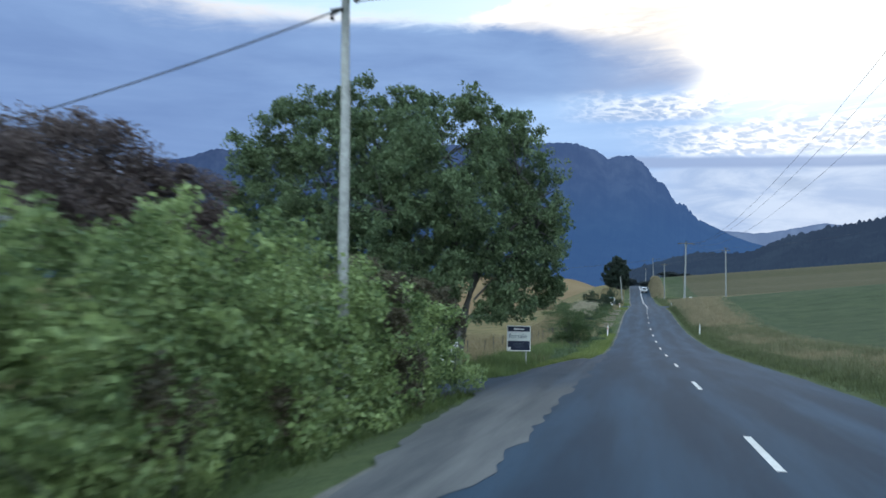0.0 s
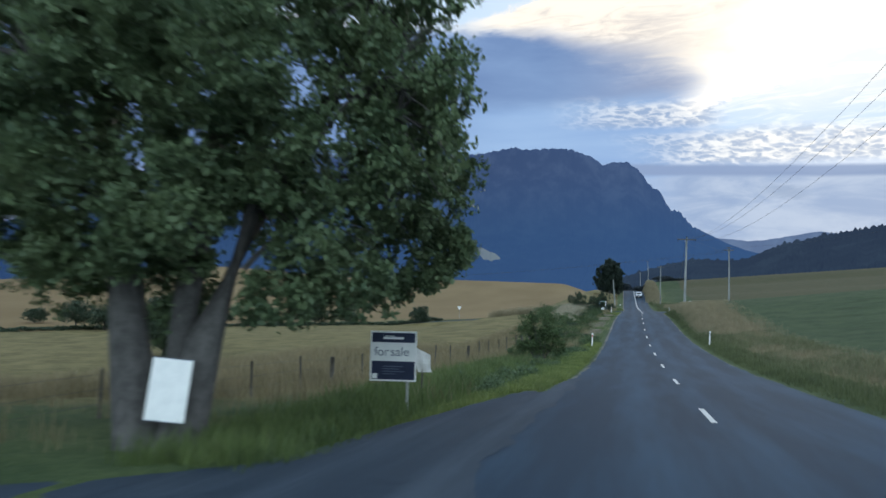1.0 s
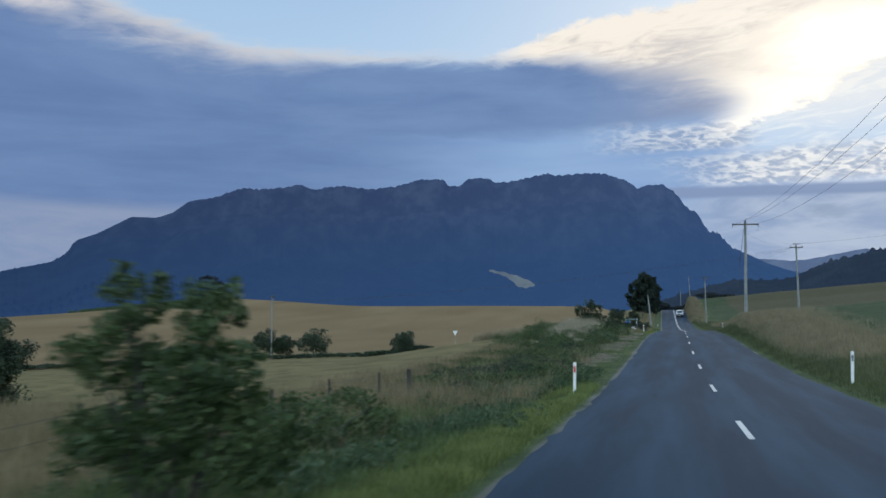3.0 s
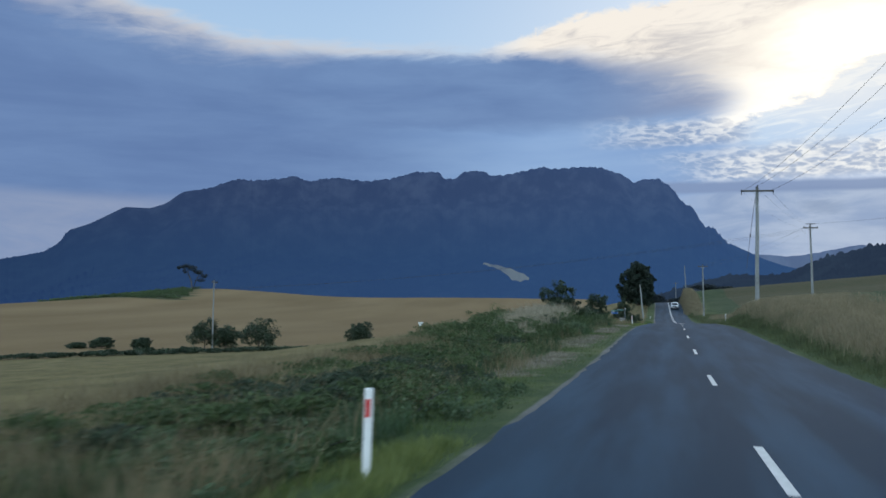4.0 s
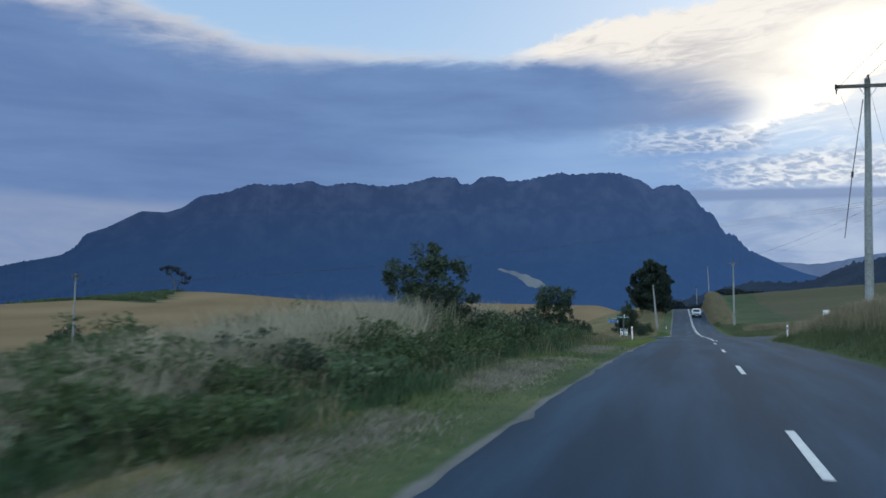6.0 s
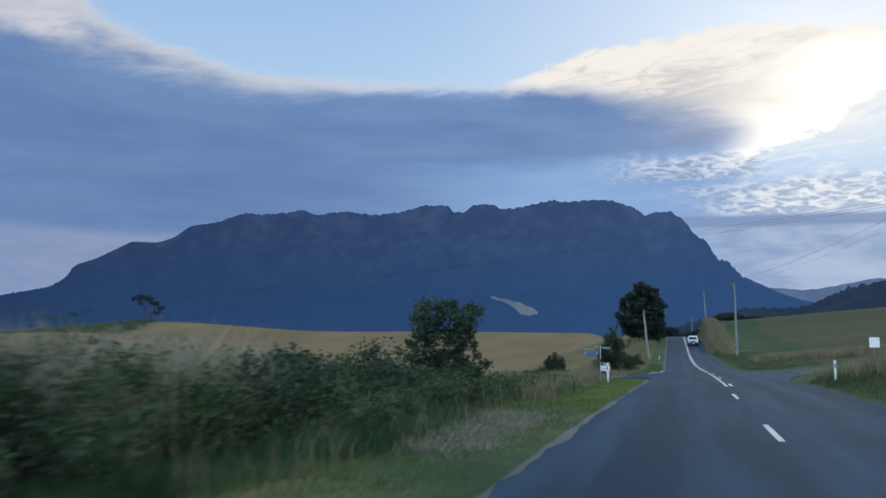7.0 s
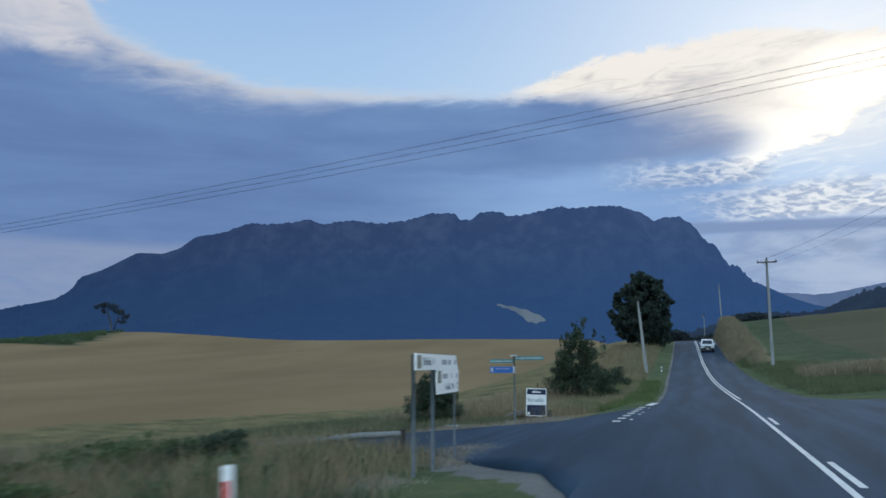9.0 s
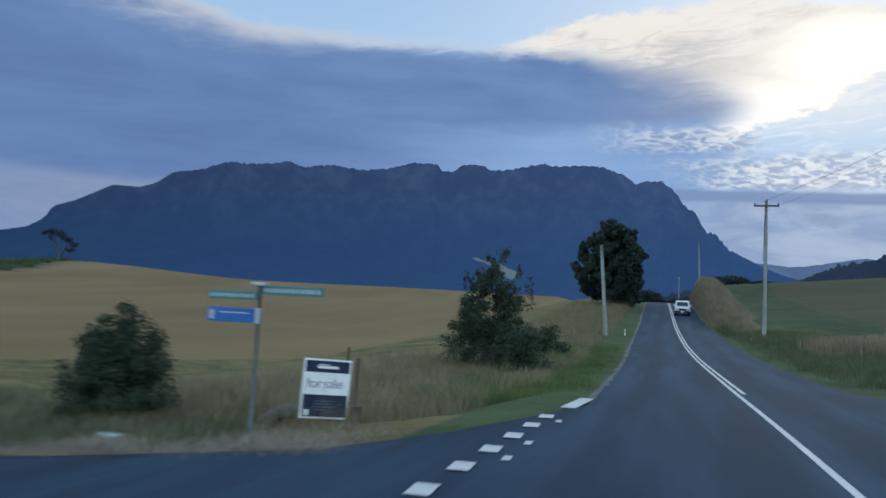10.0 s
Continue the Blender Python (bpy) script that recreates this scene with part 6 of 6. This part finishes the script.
def ragged_conifer(x, y, h, w, n, label, seed, spikes=9):
    rng = random.Random(seed)
    B = []
    for k in range(26):
        t = rng.random() ** 1.3
        a = rng.uniform(0, 6.28)
        r = w * (1 - 0.8 * t) * rng.uniform(.15, .8)
        B.append((r * math.cos(a), r * math.sin(a), h * (0.12 + 0.62 * t), w * .36 * (1 - .55 * t), w * .36 * (1 - .55 * t), h * .13))
    for k in range(spikes):
        a, r = rng.uniform(0, 6.28), w * rng.uniform(0, .75)
        zz = h * rng.uniform(.62, .98) * (1 - .35 * r / w)
        B.append((r * math.cos(a), r * math.sin(a), zz - .25, .2, .2, .5))
    return bush((x, y, landz(x, y)), B, n, 0.10, LEAF_DARK, label, seed=seed, stems=16, nsub=9, sub=0.45)


ragged_conifer(-8.75, 215.5, 5.5, 3.1, 36000, "tall ragged conifer shrub in dry grass", 82, 20)
ragged_conifer(-7.0, 213.2, 2.0, 1.5, 8000, "low dark conifer shrub in dry grass", 83, 3)
# big dark tree by the road
def dark_tree():
    x, y = -9.2, 298.0
    z = landz(x, y)
    rng = np.random.RandomState(90)
    B = []
    for k in range(5):
        B.append((0, 0, 1.8 + 1.9 * k, 2.8 - .25 * k, 2.8 - .25 * k, 1.8))
    for k in range(26):
        t = k / 25
        a = k * 2.4
        r = 4.6 * (0.86 + 0.2 * math.sin(3.14 * t)) * (1 - 0.62 * t ** 3.2) * rng.uniform(.55, 1.0)
        B.append((r * math.cos(a) - 0.4 * (1 - t), r * math.sin(a), 1.6 + (15.9 - z - 2.6) * t, 2.4 - .7 * t, 2.4 - .7 * t, 1.7 - .5 * t))
    tree((x, y, z), [([(0, 0, -.5), (0, 0, 5), (0, 0, 11)], [.5, .4, .15], 8)], [((0, 0, 3 + (k % 6)), k) for k in range(0, 26, 2)], B, 64000, 0.36, LEAF_EVERGREEN, "tall dense dark evergreen tree beside the road", "tree", 91, nsub=14)


dark_tree()
for k, (x, y, top, w) in enumerate(((10, 352, 12.0, 8), (16, 356, 11.5, 8), (-6, 375, 10.0, 8), (1, 390, 9.0, 7), (-14, 372, 12, 8), (12, 372, 10.5, 7))):
    round_tree(x, y, top, w, "distant dark tree beyond the rise", 120 + k, LEAF_HAZED, 0.5, 2600, .25)

# ---------------------------------------------------------------- grasses
def verge_left(rng, n):
    y = rng.uniform(2, 235, n)
    u = -rng.uniform(4.0, 8.5, n)
    keep = ~((y > 172) & (y < 203) & (u > -14)) & ~((y < 28.5) & (u > -5.6)) & ~((y > 21.5) & (y < 28.3))
    keep &= ~((y < 24) & (u < -6.2)) & ~((y < 40) & (u > -5.6)) & ~((y < 52) & (u > -4.6)) & ~((y > 74) & (y < 84) & (u > -5.3))
    y, u = y[keep], u[keep]
    low = (1 - 0.45 * (y < 46) * (u > -6.0) + 0.25 * (y > 36) * (y < 60) * (u < -6.0)) - 0.55 * sm(y, 70, 90) * (1 - sm(y, 165, 175))
    return u + road_x(y), y, np.clip(0.35 + 0.3 * (-u - 4), .3, 1.2) * rng.uniform(.6, 1.2, len(y)) * low


def verge_left_dry(rng, n):
    y = np.concatenate([rng.uniform(29, 110, n // 2), rng.uniform(60, 300, n - n // 2)])
    u = -rng.uniform(5.4, 13, n) - (y < 75) * rng.uniform(0, 16, n)
    keep = ~((y > 176) & (y < 195.5) & (u > -30) & (y > 181 + np.clip(-u - 6, 0, 4) * 0.6)) & ~((y > 174) & (y < 202) & (u > -6.6)) & ~((y > 82) & (y < 150) & (u > -11) & (rng.uniform(0, 1, n) < .8))
    keep &= (rng.uniform(0, 1, n) < 0.35 + 0.65 * (np.sin(y * 0.7 + 2 * np.sin(u)) > -.2)) & ~((y < 37) & (u > -17) & (rng.uniform(0, 1, n) < .85)) & ~((y < 60) & (u > -8.6) & (rng.uniform(0, 1, n) < .75))
    y, u = y[keep], u[keep]
    return u + road_x(y), y, rng.uniform(.35, 1.3, len(y))


def bank_dry(rng, n):
    y = np.concatenate([rng.uniform(25, 330, n - n // 3), rng.uniform(98, 168, n // 3)])
    u = 4.8 + rng.gamma(2.2, 1.05, n) + 1.3 * (y < 95)
    keep = ~((y > 168) & (y < 214) & (u < 30) & (np.abs(y - 192) < 14)) & (u < 12)
    keep &= (np.sin(y * 0.23 + 0.5 * u) + 0.6 * np.sin(y * 0.61 - u) > -0.2 - 1.2 * (u > 7.2) - 2 * (y > 98)) & ((y > 95) | (u > 6.0)) & ~((y > 204) & (y < 256)) & ~((y > 250) & (u > 6.8))
    y, u = y[keep], u[keep]
    return u + road_x(y), y, rng.uniform(.4, 1.25, len(y)) ** 1.3 * (1 - 0.35 * (y < 95)) * (0.7 - 0.12 * sm(y, 100, 120) * (1 - sm(y, 165, 175)))


def bank_green(rng, n):
    y = rng.uniform(15, 300, n)
    u = rng.uniform(4.0, 6.0, n) + rng.uniform(0, 4, n) * (y > 204) * (y < 256)
    keep = ~((y > 170) & (y < 212)) & ~((y > 98) & (y < 170) & (u > 5.0) & (rng.uniform(0, 1, n) < .6))
    y, u = y[keep], u[keep]
    return u + road_x(y), y, rng.uniform(.5, 1.1, len(y)) * np.clip(u - 3.6, .2, 1.0)


grass("verge_grass_green", 42000, verge_left, 0.40, GRASS_GREEN, "lush green grass and weeds along the verge", 1, width=0.010, blades=8, spread=0.16, lean=.5)
grass("verge_grass_dry", 34000, verge_left_dry, 0.66, GRASS_DRY, "long dry straw-coloured grass along paddock and bank", 2, width=0.007, blades=9, spread=0.2, lean=.55)
grass("bank_grass_dry", 40000, bank_dry, 0.66, GRASS_TAN, "tall dry seeding grass on the roadside bank", 3, width=0.008, blades=9, spread=0.22, lean=.55)


def bank_mixed(rng, n):
    y = np.concatenate([rng.uniform(25, 172, n - n // 6), rng.uniform(212, 256, n // 6)])
    u = rng.uniform(5.0, 11.0, n)
    keep = (np.sin(y * 0.23 + 0.5 * u) + 0.6 * np.sin(y * 0.61 - u) < 0.3) | (rng.uniform(0, 1, n) < .2)
    keep &= (y < 95) | (u < 6.2) | (y > 200)
    y, u = y[keep], u[keep]
    return u + road_x(y), y, rng.uniform(.5, 1.2, len(y)) * (1 - 0.3 * sm(y, 100, 120) * (1 - sm(y, 165, 175)))


grass("bank_grass_olive", 17000, bank_mixed, 0.42, GRASS_OLIVE, "rank olive-green grass on the roadside bank", 18, width=0.009, blades=9, spread=0.22, lean=.6)
grass("bank_grass_green", 24000, bank_green, 0.34, GRASS_VERGE, "green grass along the road edge", 4)


def edge_green(rng, n):
    y = np.concatenate([rng.uniform(33, 84, n - n // 3), rng.uniform(148, 173, n // 3)])
    u = -np.minimum(3.75 + rng.gamma(1.6, 0.45, n), 6.2)
    keep = ~((y < 40) & (u > -4.6 - 0.1 * (40 - y))) & ~((np.abs(y - 80.5) < 1.6) & (np.abs(u + 4.5) < 0.45))
    return (u + road_x(y))[keep], y[keep], (rng.uniform(.5, 1.2, n) * (1 - 0.4 * (y > 100)))[keep]


grass("edge_grass", 20000, edge_green, 0.20, GRASS_EDGE, "short bright yellow-green grass along the road's edge", 15, width=0.009, blades=8, spread=0.12, lean=.6)


def shoulder_weeds(rng, n):
    y = rng.uniform(40, 186, n)
    u = -rng.uniform(4.0, 9.0, n)
    keep = (np.sin(y * 0.8 + 1.3 * u) + np.sin(y * 0.31 - u) > -0.3) & ~((y > 168) & (u > -6.0)) & ((y > 70) | (u < -5)) & ~((y > 176) & (u > -9)) & ~((y < 95) & (u < -6.5) & (rng.uniform(0, 1, n) < .75)) & ~((y > 148) & (rng.uniform(0, 1, n) < .6)) & ~((y > 92) & (u > -6.3)) & ~((np.abs(y - 80) < 4) & (u > -5.4))
    y, u = y[keep], u[keep]
    return u + road_x(y), y, rng.uniform(.4, 1.2, len(y)) * np.clip(-u - 3.4, .35, 1.6)


def crest_grass(rng, n):
    y = rng.uniform(112, 139, n)
    u = -rng.uniform(7.9, 10.5, n)
    return u + road_x(y), y, rng.uniform(.6, 1.2, n) * (0.45 + 0.8 * sm(y, 112, 130) * (1 - sm(y, 148, 160)))


def bank_lush(rng, n):
    y = rng.uniform(62, 174, n)
    u = -rng.uniform(6.0, 8.2, n) + 0.8 * (y < 86) + 0.35 * np.sin(y * 0.37)
    return u + road_x(y), y, rng.uniform(.5, 1.2, n) * (0.7 + 0.4 * np.sin(y * 0.6) ** 2)


def litter(rng, n):
    y = rng.uniform(94, 184, n)
    u = -rng.uniform(4.6, 6.5, n) - 1.2 * sm(y, 148, 153)
    keep = (np.sin(y * 0.45) + 0.6 * np.sin(y * 1.3 + u * 2) > -0.25) & ~((y > 172) & (u > -6.2))
    y, u = y[keep], u[keep]
    return u + road_x(y), y, rng.uniform(.4, 1.1, len(y))


def verge_weeds():
    rng = np.random.RandomState(5)
    x, y, hf = shoulder_weeds(rng, 2600)
    B = [(a, b, landz(a, b) + 0.10 * h, 0.20 + 0.16 * h, 0.25 + 0.22 * h, 0.05 + 0.17 * h) for a, b, h in zip(x, y, hf)]
    me = leaf_cloud("verge_weeds", clump_points(B, 95000, rng, 0.2, 0.5, 5), 0.085, LEAF_WEED, rng, -0.2, 0.6)
    tagged(new("verge_weeds", me), "low broad-leaved green weeds along the shoulder", "weeds", kind="stuff")


verge_weeds()
grass("bank_grass_lush", 17000, bank_lush, 0.40, GRASS_LUSH, "lush dark-green grass at the foot of bank scrub", 12, width=0.011, blades=8, spread=0.18, lean=.6)
grass("scrub_grass", 5000, crest_grass, 1.2, GRASS_FEATHER, "tall dry seeding grass growing through bank scrub", 6, width=0.011, blades=9, spread=0.25, lean=.5)
grass("litter_grass", 17000, litter, 0.14, GRASS_LITTER, "flattened dry grass litter beside the road", 7, width=0.012, blades=9, spread=0.3, lean=1.6)


def junction_dry(rng, n):
    y = rng.uniform(194.5, 222, n)
    u = -rng.uniform(5.6, 15, n)
    keep = ~((u > -9.7) & (y < 197.4)) & (u < -7.2 + 0.10 * (y - 195)) & (rng.uniform(0, 1, n) < 0.4 + 0.6 * (np.sin(y * 0.9 + u) > -.3))
    y, u = y[keep], u[keep]
    return u + road_x(y), y, rng.uniform(.4, 1.2, len(y)) * (0.5 + 0.6 * sm(y, 194, 199))


def mound_dry(rng, n):
    y = rng.uniform(268, 328, n)
    u = np.clip(rng.normal(5.3, 0.8, n), 3.8, 7.4)
    return u + road_x(y), y, rng.uniform(.4, 1.2, n)


grass("junction_grass", 5500, junction_dry, 0.52, GRASS_TAN, "long dry grass round the junction signs", 8, width=0.009, blades=9, spread=0.22, lean=.6)
grass("mound_grass", 18000, mound_dry, 0.6, GRASS_TAN, "tall straw-coloured grass over a roadside mound", 9, width=0.014, blades=8, spread=0.25, lean=.6)


def corner_grass(rng, n):
    y = rng.uniform(170, 184, n)
    u = -rng.uniform(7.5, 40, n)
    keep = (y < 181.5 + 0.15 * np.clip(-u - 10, 0, 20)) & (y > 172.5 + 2.5 * np.sin(u * 0.4) + rng.normal(0, .8, n)) & (u > -34 + 4 * np.sin(y * 0.7) + rng.normal(0, 1.5, n))
    y, u = y[keep], u[keep]
    return u + road_x(y), y, rng.uniform(.4, 1.2, len(y))


grass("corner_grass", 4500, corner_grass, 0.50, GRASS_DRY, "long mixed dry grass before the side road", 10, width=0.010, blades=9, spread=0.3, lean=.9)
grass("corner_grass_green", 5500, corner_grass, 0.42, GRASS_LUSH, "rank dark-green grass before the side road", 14, width=0.012, blades=9, spread=0.3, lean=.8)


def slope_dry(rng, n):
    y = rng.uniform(149, 179, n)
    u = -rng.uniform(7.6, 24, n)
    keep = (np.sin(y * 0.8 + 1.7 * np.sin(u * 0.9)) + 0.7 * np.sin(u * 1.1 + y * 0.23) > -0.35) & (y < 180 - 0.3 * np.clip(10 + u, 0, 3))
    y, u = y[keep], u[keep]
    return u + road_x(y), y, rng.uniform(.5, 1.25, len(y)) * (0.75 + 0.5 * sm(-u, 8, 16)) * (1 - 0.6 * sm(y, 160, 170))


grass("slope_grass", 11000, slope_dry, 0.95, GRASS_TAN, "tall dull dry grass growing through low scrub", 16, width=0.008, blades=9, spread=0.28, lean=.6)


def roadside_litter(rng, n):
    q = rng.uniform(6.2, 24, n)
    return -q, side_l(q) + 4.2 + rng.gamma(1.6, 0.8, n), rng.uniform(.4, 1.2, n)


grass("corner_litter", 3500, roadside_litter, 0.17, GRASS_LITTER, "flattened dry grass along the side road's edge", 17, width=0.010, blades=8, spread=0.25, lean=1.4)


def far_verge(rng, n):
    q = rng.uniform(9, 48, n)
    y = side_l(q) + 4.3 + rng.gamma(2.0, 1.8, n)
    keep = np.hypot(q - 10.4, (y - 192.9) / 1.6) > 1.0
    return -q[keep], y[keep], rng.uniform(.4, 1.2, n)[keep]


def right_band(rng, n):
    q = rng.uniform(6.5, 42, n)
    y = 234 - 0.3 * (q - 6) + np.clip(rng.normal(0, 1.8, n), -4, 4)
    return q, y, rng.uniform(.5, 1.2, n)


grass("right_verge_grass", 12000, right_band, 0.85, GRASS_TAN, "tall pale seeding grass along the side road's paddock", 13, width=0.016, blades=9, spread=0.3, lean=.6)
grass("side_verge_grass", 9000, far_verge, 0.30, GRASS_OLIVE, "rank green and brown grass along the side road", 11, width=0.012, blades=9, spread=0.3, lean=.7)
